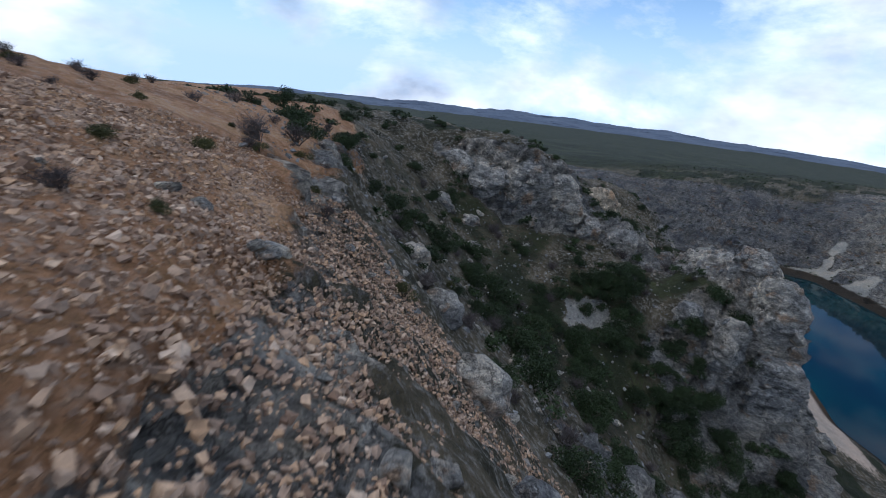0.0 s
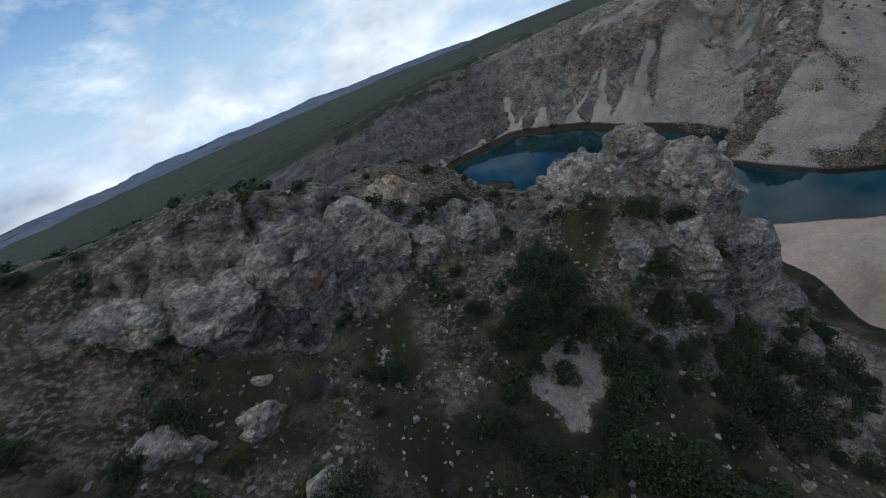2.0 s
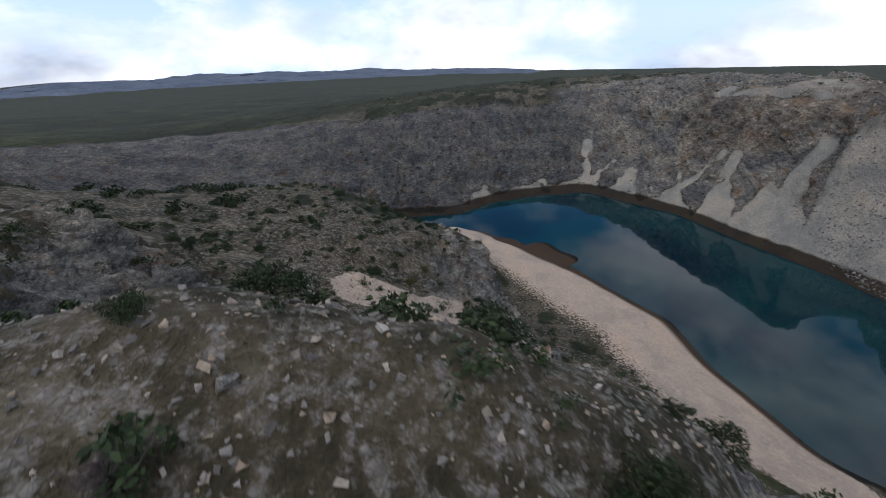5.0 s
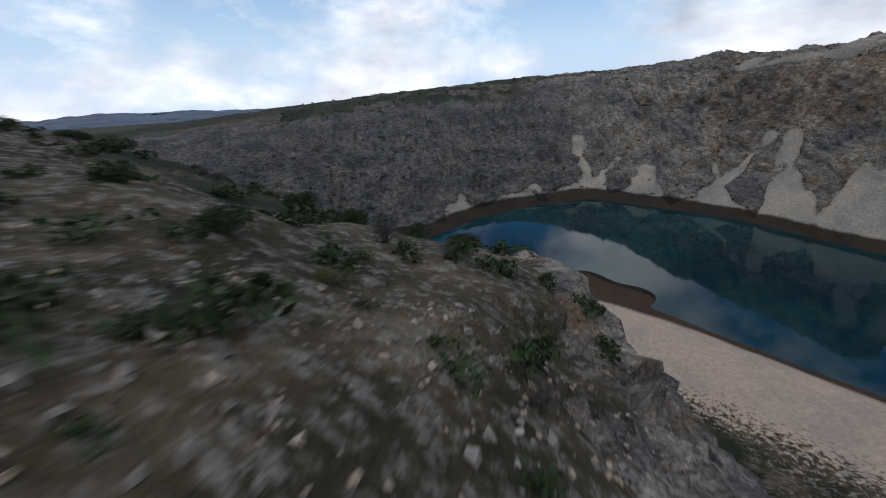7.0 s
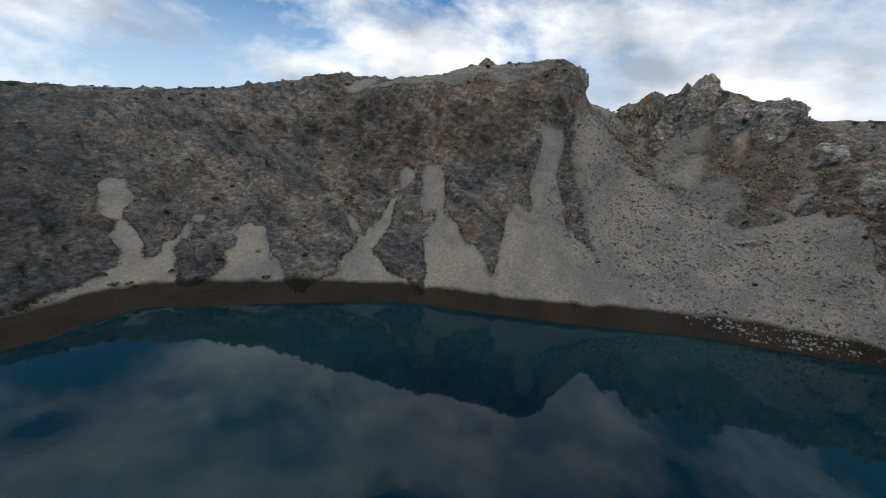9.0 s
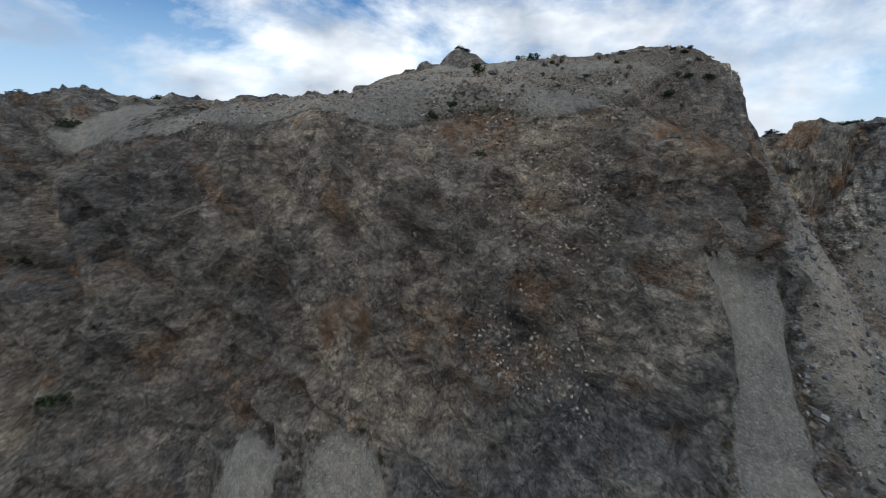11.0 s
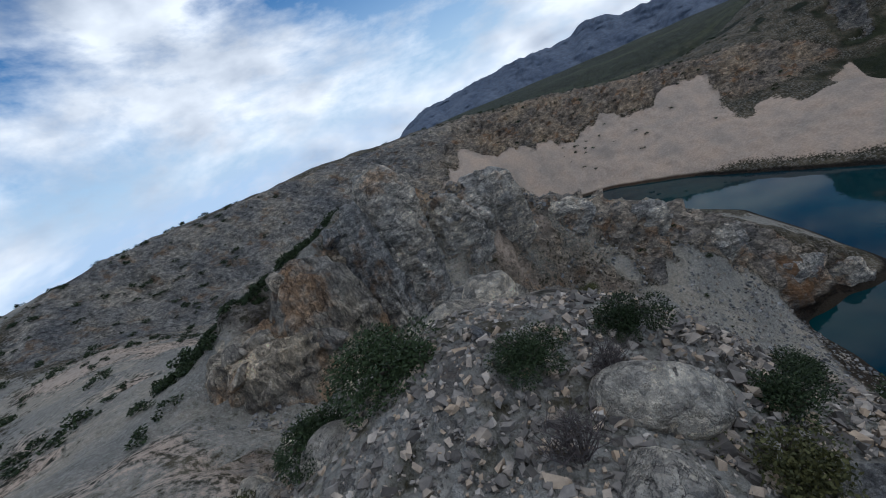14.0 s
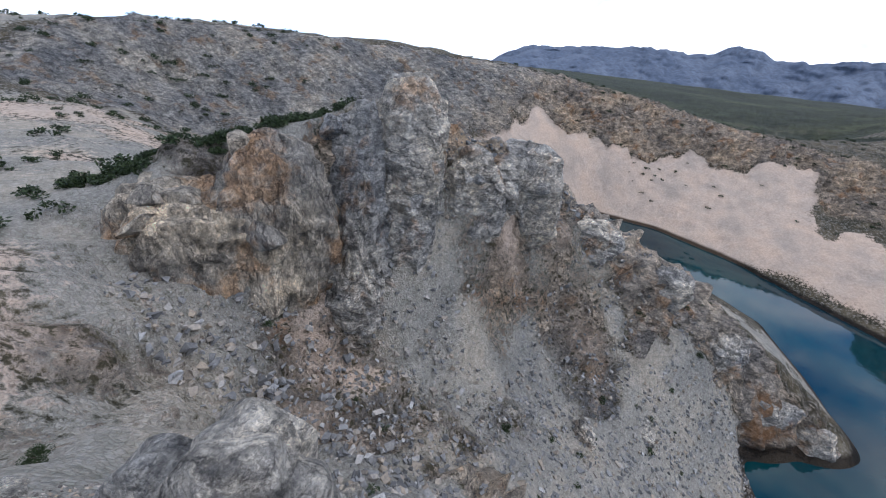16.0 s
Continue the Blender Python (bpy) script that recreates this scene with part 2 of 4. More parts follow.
    for name, layer in (("soil", soil), ("green", green), ("scree", scree), ("sand", sand), ("rock", rock)):
        a = maths(n, l, "ADD", att(name), maths(n, l, "MULTIPLY", maths(n, l, "SUBTRACT", n2.outputs["Fac"], 0.5), 1.15))
        k = ramp(n, l, a, ((0.42, (0, 0, 0)), (0.58, (1, 1, 1))))
        c = mixc(n, l, k, c, layer)
    # damp dark band at the water's edge
    wet = ramp(n, l, att("wet"), ((0.3, (1, 1, 1)), (0.8, (0.11, 0.088, 0.065))))
    c = mixc(n, l, 1.0, c, wet, "MULTIPLY")
    l.new(c, b.inputs["Base Color"])
    b.inputs["Roughness"].default_value = 0.92
    low = maths(n, l, "ADD", maths(n, l, "MULTIPLY", n2.outputs["Fac"], 0.3), maths(n, l, "MULTIPLY", gh, 0.16))
    low = maths(n, l, "ADD", low, maths(n, l, "MULTIPLY", n1.outputs["Fac"], 0.5))
    bump(n, l, b, mixc(n, l, k, low, rh), 1.0, 1.0)
    return m


def rock_material(name, scale=1.0, rusty=0.55, beds=(1.0, 1.25, 2.3), turn=(0.5, 0.35, 0.2), tint=(1.6, 1.59, 1.57)):
    m, n, l, b = nt(name)
    tc = n.new("ShaderNodeTexCoord")
    info = n.new("ShaderNodeObjectInfo")
    mp = n.new("ShaderNodeMapping")
    mp.inputs["Scale"].default_value = (scale, scale, scale)
    l.new(tc.outputs["Object"], mp.inputs["Vector"])
    off = n.new("ShaderNodeVectorMath")
    off.operation = "ADD"
    mul = maths(n, l, "MULTIPLY", info.outputs["Random"], 40.0)
    l.new(mp.outputs["Vector"], off.inputs[0])
    l.new(mul, off.inputs[1])
    c, h = rock_layer(n, l, off.outputs["Vector"], rusty, beds, turn)
    c = mixc(n, l, 1.0, c, tint, "MULTIPLY")
    l.new(c, b.inputs["Base Color"])
    b.inputs["Roughness"].default_value = 0.9
    bump(n, l, b, h, 1.0, 0.9 / scale)
    return m


def leaf_material(name, dark, light):
    m, n, l, b = nt(name)
    info = n.new("ShaderNodeObjectInfo")
    geo = n.new("ShaderNodeNewGeometry")
    v = maths(n, l, "ADD", maths(n, l, "MULTIPLY", geo.outputs["Random Per Island"], 0.7), maths(n, l, "MULTIPLY", info.outputs["Random"], 0.3))
    c = ramp(n, l, v, ((0.1, dark), (0.9, light)))
    l.new(c, b.inputs["Base Color"])
    b.inputs["Roughness"].default_value = 0.7
    return m


def plain_material(name, lo, hi, scale, rough=0.9, bumpy=0.0):
    m, n, l, b = nt(name)
    pos = n.new("ShaderNodeNewGeometry").outputs["Position"]
    t = tex(n, l, "ShaderNodeTexNoise", pos, scale, Detail=8.0, Roughness=0.65)
    t2 = tex(n, l, "ShaderNodeTexNoise", pos, scale * 9, Detail=4.0)
    c = ramp(n, l, t.outputs["Fac"], ((0.33, lo), (0.67, hi)))
    f = ramp(n, l, t2.outputs["Fac"], ((0.3, (0.75, 0.75, 0.75)), (0.7, (1.2, 1.2, 1.2))))
    l.new(mixc(n, l, 1.0, c, f, "MULTIPLY"), b.inputs["Base Color"])
    b.inputs["Roughness"].default_value = rough
    if bumpy:
        bump(n, l, b, t2.outputs["Fac"], 0.6, bumpy)
    return m


def water_material():
    m, n, l, b = nt("river_water")
    pos = n.new("ShaderNodeNewGeometry").outputs["Position"]
    t = tex(n, l, "ShaderNodeTexNoise", pos, 0.05, Detail=4.0)
    c = ramp(n, l, t.outputs["Fac"], ((0.35, (0.001, 0.012, 0.02)), (0.65, (0.003, 0.03, 0.034))))
    l.new(c, b.inputs["Base Color"])
    b.inputs["Roughness"].default_value = 0.03
    b.inputs["IOR"].default_value = 1.33
    b.inputs["Specular IOR Level"].default_value = 0.5
    r = tex(n, l, "ShaderNodeTexNoise", pos, 1.3, Detail=3.0)
    bump(n, l, b, r.outputs["Fac"], 0.06, 0.05)
    return m


MAT_GROUND = ground_material()
MAT_ROCK = rock_material("grey_limestone")
MAT_FOLD = rock_material("orange_stained_limestone", 1.0, 0.5, (1.5, 1.5, 0.42), (0.12, 0.2, 0.0), (1.55, 1.44, 1.28))
MAT_PALE = rock_material("pale_limestone", 1.7, 0.62, tint=(1.85, 1.78, 1.66))
MAT_BLOCK = rock_material("broken_limestone", 2.6)
MAT_WATER = water_material()
# the blue haze of distance is mixed into this base colour
MAT_MOUNTAIN = plain_material("hazed_far_mountain", (0.06, 0.078, 0.115), (0.105, 0.125, 0.165), 0.004)
MAT_LEAF = leaf_material("evergreen_leaves", (0.009, 0.016, 0.006), (0.036, 0.056, 0.018))
MAT_LEAF_WARM = leaf_material("olive_leaves", (0.03, 0.034, 0.012), (0.1, 0.095, 0.03))
MAT_TWIG = leaf_material("bare_twigs", (0.045, 0.038, 0.036), (0.11, 0.09, 0.085))
MAT_STEM = plain_material("shrub_wood", (0.05, 0.04, 0.03), (0.11, 0.09, 0.07), 6.0)

# ---- the land ----
# Ridge, foot and shore lines of the canyon: x, y, height over the water.
LINES = {
    "far_shore": [(-120, 178, 0), (-50, 172, 0), (-18, 177, 0), (-7, 186, 0), (7, 192, 0), (24, 195, 0), (36, 184, 0), (45, 175, 0), (52, 158, 0), (60, 142, 0), (65, 125, 0)],
    "spur_shore": [(65, 125, 0), (60, 121, 0), (54, 116, 0), (58, 104, 0), (63, 93, 0), (76, 84, 0), (90, 80, 0), (102, 76, 0)],
    "near_shore": [(-120, 166, 0), (-50, 162, 0), (-19, 168, 0), (-12, 165, 0), (-2, 157, 0), (7, 146, 0), (14, 135, 0), (20, 126, 0), (21, 115, 0), (26, 100, 0)],
    "south_shore": [(26, 100, 0), (36, 91, 0), (46, 84, 0), (57, 77, 0), (68, 70, 0), (84, 65, 0), (98, 67, 0), (104, 73, 0)],
    "river_bed": [(-120, 172, -3), (-50, 167, -3), (-18, 172.5, -3), (-4, 174, -5), (20, 168, -6), (36, 140, -6), (38, 112, -6), (46, 92, -5), (66, 77, -5), (84, 71, -4), (96, 71, -3)],
    "near_plateau": [(9, -12, 53), (3, -4, 52.9), (-3, 1, 52.6), (-9, 4, 52), (-18, 10, 51.3), (-30, 20, 50), (-42, 34, 49.2)],
    "field": [(-20, -40, 52), (-50, -10, 50.2), (-80, 25, 48), (-90, 70, 46), (-160, 40, 45), (-160, 130, 42)],
    "plateau_east": [(14, -16, 42), (15, -4, 38), (24, -14, 20), (25, 0, 20)],
    "rim_foot": [(12, 6, 44), (3, 7, 43), (-6, 13, 42), (-16, 20, 42), (-27, 30, 41.5), (-34, 38, 43)],
    "bowl": [(-25, 36, 38), (-19, 40, 35.2), (-12, 37, 32.5), (-4, 36, 28.5), (6, 36, 21), (18, 42, 12), (32, 58, 4)],
    "bowl_upper": [(-16, 46, 36), (-10, 48, 35.4), (-6, 50, 35.2), (-6, 57, 36.8)],
    "cliff_top": [(-46, 47, 49), (-36, 50, 48.6), (-27, 50.5, 47.6), (-22, 54, 45.2), (-18.5, 57.5, 40.6), (-14.5, 56.5, 39.3), (-11.5, 57.5, 38.8)],
    "cliff_foot": [(-37, 43.5, 44.5), (-30, 45.5, 41.5), (-24, 47.5, 39), (-18.5, 51.5, 37.6), (-13.5, 53, 37.2), (-9.5, 55, 36.6)],
    "tower_top": [(-4.5, 60.5, 37.2), (-1, 58.5, 38), (3, 56, 37.8), (5.5, 53.5, 36.8)],
    "tower_foot": [(-7, 47.5, 34.2), (-2, 45, 30.5), (4, 45.5, 28), (9.5, 48, 24.5), (13, 55, 20), (13, 64, 19)],
    "hill": [(-30, 62, 42.6), (-38, 78, 40.5), (-42, 98, 30.8), (-44, 112, 28.6), (-42, 126, 26.4), (-42, 148, 16)],
    "saddle": [(-17, 63, 37.2), (-19, 68, 38.6)],
    "flight_ridge": [(-28.8, 81.5, 31), (-29, 85, 28.6), (-28, 96, 27.4), (-25.5, 107, 24.9), (-19, 119, 20.2), (-14, 128, 14.5)],
    "east_slope": [(-8, 64, 34.5), (-6, 70, 33), (-8, 85, 23), (-10, 100, 15), (-11, 113, 10), (-11, 126, 6), (-12, 140, 4)],
    "beach_top": [(22, 72, 7), (19, 84, 6.5), (14, 100, 4), (10, 118, 2.6), (5, 135, 2), (-6, 150, 1.6), (-20, 162, 2)],
    "knob": [(62, 197, 28.5), (66, 187, 29.8), (71.5, 180.5, 31.2), (74.5, 177, 32.8), (76.8, 173.5, 34), (78.4, 170.4, 35), (79.4, 168.7, 35.2), (80.1, 167.4, 34.5), (80.7, 166, 32), (81.4, 164.2, 28.2), (82.2, 162.2, 25.6)],
    "face_mid": [(69, 158, 12.5), (66, 166, 17), (62.5, 175, 16.5), (57.5, 188, 14.5), (48, 200, 12), (36, 214, 10)],
    "face_high": [(75, 160, 21), (73, 166, 26.5), (70, 174, 27), (67, 183, 27), (62, 193, 24), (56, 205, 21)],
    "far_rim": [(61, 206, 29), (55, 224, 27), (44, 243, 26), (25, 254, 25), (-10, 252, 21.5), (-50, 238, 17.5), (-95, 228, 13)],
    "west_bank": [(24, 216, 9.5), (4, 212, 9.5), (-14, 202, 9), (-30, 190, 8), (-60, 184, 8)],
    "crag_foot": [(97.5, 163.4, 28.2), (94.6, 160.4, 25.6), (92, 156, 20.4), (89.8, 150, 19.6), (88.4, 144, 17.6), (85, 138, 14)],
    "crag_back": [(104, 160, 28.6), (106, 154, 27), (103, 147, 25.5), (100, 140, 24)],
    "north_hill": [(-160, 262, 11), (-95, 272, 16), (-45, 280, 21), (0, 284, 25.5), (45, 282, 29), (85, 262, 31), (115, 235, 31)],
    "crag": [(99, 159.5, 30.2), (98.2, 154, 31.4), (96, 149.5, 32.4), (94.8, 146, 31), (93.5, 142, 29.5)],
    "spur": [(91.5, 138.5, 28.6), (86.5, 131, 22.8), (80, 127, 18.8), (73.5, 123.5, 14.4), (67, 121, 9), (60, 118, 3.5)],
    "bowl_east": [(84.5, 158.5, 20.5), (82, 151, 14.5), (76, 143, 9.5), (69, 134, 4)],
    "cone": [(76, 156, 14.5), (70, 150, 7), (64, 144, 2.5)],
    "pale_hollow": [(88, 169, 31), (95.5, 166, 29.6), (105, 163, 28.3), (118, 158, 27), (136, 152, 25.5)],
    "behind_spur": [(88, 108, 7), (102, 106, 7.5), (112, 116, 10)],
    "north_east": [(84, 171.5, 33.4), (88, 176, 32.8), (95, 180, 32.5), (106, 184, 30), (130, 182, 24), (165, 188, 27), (210, 200, 28)],
    "crest_back": [(72, 190, 32.2), (77, 190, 34), (82, 189, 34.8), (88, 190, 35.2), (95, 190, 34.6), (69, 197, 31)],
    "south_rim": [(46, 32, 19), (68, 36, 19), (92, 34, 22.5), (112, 42, 26), (130, 60, 29), (146, 84, 31), (158, 106, 32), (167, 130, 32.5), (172, 160, 31)],
    "wall_foot": [(112, 82, 6), (118, 94, 8.5), (124, 108, 10.5), (132, 126, 12.5)],
    "south_plain": [(30, 8, 26), (44, -18, 17), (40, -70, 12), (64, 0, 16), (100, -10, 18), (160, 20, 24), (190, 70, 27), (205, 130, 27)],
    "south_mid": [(34, 62, 9), (50, 52, 11), (68, 48, 11.5), (90, 49, 13), (107, 58, 15.5), (121, 74, 18), (133, 94, 20), (143, 114, 21.5), (151, 134, 22)],
    "hill_brow": [(-31, 68, 42.6), (-24, 74, 41.4), (-18, 73.5, 40.4), (-14, 75, 37.8), (-10.5, 75.5, 35), (-5, 76.5, 30.5), (2, 78, 21), (9, 80, 12.5)],
    "sandbank": [(-5, 159.5, 0.35), (3, 156.5, 0.6), (8.5, 150, 0.35)],
    "shoulder": [(-33, 105, 27.8), (-36, 116, 27), (-27, 125, 21.4), (-22, 134, 15)],
    "world_edge": [(-3300, -3300, -200), (0, -4600, -210), (3300, -3300, -230), (4600, 0, -240), (3300, 3300, -240), (0, 4600, -240), (-3300, 3300, -240), (-4600, 0, -240), (-3300, -3300, -200)],
    "far_land": [(-900, -900, -20), (0, -1200, -30), (900, -900, -60), (1300, 0, -70), (1000, 900, -70), (0, 1300, -60), (-900, 900, -70), (-1300, 0, -60)],
    "middle_land": [(-300, -200, 44), (60, -200, 14), (330, -160, 16), (380, 150, 12), (280, 380, 6), (190, 320, 18), (60, 400, 16), (-60, 400, 10), (-260, 330, 4), (-330, 60, 34)],
}


def lattice(ix, iy, iz, seed):
    h = (ix.astype(np.uint32) * np.uint32(374761393) + iy.astype(np.uint32) * np.uint32(668265263) + iz.astype(np.uint32) * np.uint32(2246822519) + np.uint32(seed * 3266489917 % 4294967296))
    h = (h ^ (h >> np.uint32(13))) * np.uint32(1274126177)
    h = (h ^ (h >> np.uint32(16))) * np.uint32(2246822519)
    return (h ^ (h >> np.uint32(15))).astype(np.float64) / 4294967295.0


def vnoise(x, y, z, seed=1):
    """Smooth value noise in -1..1."""
    fx, fy, fz = np.floor(x), np.floor(y), np.floor(z)
    ix, iy, iz = fx.astype(np.int64), fy.astype(np.int64), fz.astype(np.int64)
    tx, ty, tz = x - fx, y - fy, z - fz
    tx, ty, tz = (t * t * t * (t * (t * 6 - 15) + 10) for t in (tx, ty, tz))
    out = 0
    for dx in (0, 1):
        for dy in (0, 1):
            for dz in (0, 1):
                w = (tx if dx else 1 - tx) * (ty if dy else 1 - ty) * (tz if dz else 1 - tz)
                out = out + w * lattice(ix + dx, iy + dy, iz + dz, seed)
    return out * 2 - 1


def fbm(x, y, z, octaves=4, seed=1, gain=0.5):
    out, amp, f = 0, 1.0, 1.0
    for o in range(octaves):
        out = out + amp * vnoise(x * f, y * f, z * f, seed + o)
        amp, f = amp * gain, f * 2.03
    return out


def ridged(x, y, z, octaves=4, seed=1, gain=0.5):
    out, amp, f = 0, 1.0, 1.0
    for o in range(octaves):
        out = out + amp * (1 - 2 * np.abs(vnoise(x * f, y * f, z * f, seed + o)))
        amp, f = amp * gain, f * 2.1
    return out


def blocks(x, y, z, seed):
    """Jointed rock: every cell is a block with its own stand-out and lean, with a cleft round it."""
    bx, by, bz = (np.floor(k).astype(np.int64) for k in (x, y, z))
    best, second, value = np.full(x.shape, 9.0), np.full(x.shape, 9.0), np.zeros(x.shape)
    for dx in (-1, 0, 1):
        for dy in (-1, 0, 1):
            for dz in (-1, 0, 1):
                cx, cy, cz = bx + dx, by + dy, bz + dz
                ox, oy, oz = (x - cx - lattice(cx, cy, cz, seed + k) for k in (1, 2, 3))
                d = np.sqrt(ox * ox + oy * oy + oz * oz)
                v = (lattice(cx, cy, cz, seed + 4) - 0.5) + 0.9 * (ox * (lattice(cx, cy, cz, seed + 5) - 0.5) + oy * (lattice(cx, cy, cz, seed + 6) - 0.5) + oz * (lattice(cx, cy, cz, seed + 7) - 0.5))
                nearer = d < best
                second = np.where(nearer, best, np.minimum(second, d))
                value = np.where(nearer, v, value)
                best = np.where(nearer, d, best)
    return value - 0.55 * np.clip(1 - (second - best) / 0.16, 0, 1)


def spread(lines):
    pts = []
    for name, line in lines.items():
        for (x0, y0, z0), (x1, y1, z1) in zip(line, line[1:]):
            d = math.hypot(x1 - x0, y1 - y0)
            k = max(1, int(d / (4.5 if d < 60 else 60)))
            pts += [(x0 + (x1 - x0) * i / k, y0 + (y1 - y0) * i / k, z0 + (z1 - z0) * i / k) for i in range(k)]
        pts.append(line[-1])
    uniq = {}
    for p in pts:
        uniq.setdefault((round(p[0], 0), round(p[1], 0)), p)
    return np.array(list(uniq.values()), float)


SPINE = spread(LINES)


def kernel(r):
    return np.sqrt(r * r + 1.0)


gap = np.hypot(SPINE[:, None, 0] - SPINE[None, :, 0], SPINE[:, None, 1] - SPINE[None, :, 1])
count = len(SPINE)
system = np.zeros((count + 1, count + 1))
system[:count, :count] = kernel(gap) + 0.12 * np.eye(count) * -1
system[:count, count] = system[count, :count] = 1
weights = np.linalg.solve(system, np.r_[SPINE[:, 2], 0])


def land(x, y):
    """The height of the bare land, without crags."""
    x, y = np.asarray(x, float), np.asarray(y, float)
    out = np.full(x.shape, weights[count])
    for (px, py, _), w in zip(SPINE, weights):
        out += w * kernel(np.hypot(x - px, y - py))
    return out


def near_line(x, y, line):
    best = np.full(np.shape(x), 1e9)
    for (x0, y0, *_), (x1, y1, *_) in zip(line, line[1:]):
        dx, dy = x1 - x0, y1 - y0
        t = np.clip(((x - x0) * dx + (y - y0) * dy) / (dx * dx + dy * dy), 0, 1)
        best = np.minimum(best, np.hypot(x - x0 - t * dx, y - y0 - t * dy))
    return best


def smooth(a, lo, hi):
    t = np.clip((a - lo) / (hi - lo), 0, 1)
    return t * t * (3 - 2 * t)


def axis(centre, half, step, far, growth):
    core = list(np.arange(-half, half + step / 2, step))
    out, s = half, step
    tail = []
    while out < far:
        s *= growth
        out += s
        tail.append(out)
    return np.array([-t for t in tail[::-1]] + core + tail) + centre


CELL = 0.42
gx, gy = axis(25, 92, CELL, 4600, 1.085), axis(100, 112, CELL, 4600, 1.085)
GX, GY = np.meshgrid(gx, gy)
GZ = land(GX, GY)
slope = np.hypot(np.gradient(GZ, axis=1) / np.gradient(GX, axis=1), np.gradient(GZ, axis=0) / np.gradient(GY, axis=0))
far_off = np.hypot(GX - 25, GY - 100)
lump = fbm(GX / 23, GY / 23, 0 * GX, 4, 11)
grain = fbm(GX / 6, GY / 6, 0 * GX, 3, 31)
# what covers the ground where
soil = smooth(11 - near_line(GX, GY, LINES["near_plateau"]), -6, 3) + smooth(22 - near_line(GX, GY, LINES["field"]), -20, 0) * 0.9
soil *= (1 - smooth(slope, 0.7, 1.1)) * smooth(15 - 0.5 * (GX + 10) - GY, -3, 3)
sand = smooth(13 - near_line(GX, GY, LINES["beach_top"]), 0, 4) * smooth(5 - near_line(GX, GY, LINES["near_shore"]), -22, 0) * smooth(7.5 + grain - GZ, 0, 2)
wall = smooth(26 - near_line(GX, GY, LINES["south_mid"]), 0, 8) * (GX > 30)
around = np.arctan2(GX - 72, 108 - GY) * 62
gully = fbm(around / 11, GZ / 40, 0 * GX, 3, 15) + 0.3 * fbm(around / 4.2, GZ / 12, 0 * GX, 3, 16)
south_scree = wall * smooth(11.6 + 3.2 * gully + 1.6 * grain + 0.17 * np.clip(GX - 70, 0, 90) + 5 * np.exp(-((around + 9) / 7) ** 2) - GZ, -1, 2.5) * (1 - 0.85 * smooth(GX, 116, 130))
far_side = (near_line(GX, GY, LINES["far_shore"]) < near_line(GX, GY, LINES["near_shore"])) & (GY > 118) & ((GX + 0.35 * GY > 55) | (GY > 170)) & (GX < 90)
face = far_side * smooth(72 - near_line(GX, GY, LINES["far_shore"]), 0, 10)
runs = smooth(np.sin((GX - 0.55 * GY) / 3.4 + 2.2 * lump) + 0.5 * grain, 0.35, 0.75)
# scree cones: they taper upwards from the far shore, x, y, height and half width
CONES = [(-12, 182, 4, 4), (2, 190, 5, 4), (15, 194, 8, 4.5), (25, 194, 13, 3), (33, 187, 7, 5), (38, 182, 16, 3.2), (44, 176, 9, 5), (48, 168, 17, 4.5), (52, 158, 24, 6), (58, 146, 12, 6)]
face_scree = 0 * GX
for cx, cy, top, half in CONES:
    swing = 0.5 * math.sin(cx * 1.7)
    off = near_line(GX, GY, [(cx, cy), (cx + (0.72 + swing) * 26, cy + (0.69 - swing) * 26)])
    width = half * np.clip(1 - GZ / top, 0, 1) ** 0.9 + 0.3 * (GZ < top) + 2.2 * grain * (GZ < top)
    face_scree = np.maximum(face_scree, smooth(width - off, -1.6, 1.8))
face_scree = np.maximum(face_scree, smooth(1.4 + 0.8 * grain - GZ, 0, 0.8)) * face
hollow = np.maximum(smooth(9 - near_line(GX, GY, LINES["pale_hollow"]), -2, 4) * smooth(33 - GZ, -1, 2), smooth(7.5 - near_line(GX, GY, LINES["crag_foot"]), -1, 2) * smooth(30.5 - GZ, 0, 2))
east_scree = smooth(10 - np.minimum(near_line(GX, GY, LINES["bowl_east"]), near_line(GX, GY, LINES["cone"])), -2, 4) * np.maximum(smooth(15 + 4 * grain - GZ, 0, 2), smooth(grain + 0.6 * runs, -0.4, 0.0))
bowl_scree = smooth(2.2 - np.abs(near_line(GX, GY, [(-22, 45, 0), (-12, 40, 0), (-6, 47, 0)])), -0.6, 0.6) * smooth(grain, -0.1, 0.3)
crest_top = smooth(8.5 - near_line(GX, GY, LINES["knob"]), -1, 3) * smooth(GZ, 26.5, 29) * smooth(slope, 1.35, 0.95) * (0.8 + 0.3 * grain)
sand_patch = smooth(3.2 + grain - near_line(GX, GY, [(-26.5, 96.5), (-21.5, 97.5), (-16.5, 100.5)]), 0, 1)
east = smooth(GX, 93, 99) * smooth(GY, 95, 120) * (far_off < 190) * (1 - wall)
strips = 0.6 * east * smooth(np.sin((0.5 * GX + GY) / 3.2 + 1.6 * lump) + 0.5 * grain, 0.6, 1.2)
sandy = np.clip(np.maximum.reduce([sand_patch, sand, south_scree, hollow * (0.42 + 0.3 * grain + 0.15 * lump), east_scree * smooth(lump, -0.1, 0.3)]), 0, 1)
spur_scree = smooth(27 - near_line(GX, GY, LINES["spur"]), 0, 5) * smooth(near_line(GX, GY, LINES["spur"]), 4.5, 7.5) * (GY < 142) * (GX < 120) * (0.7 + 0.35 * grain)
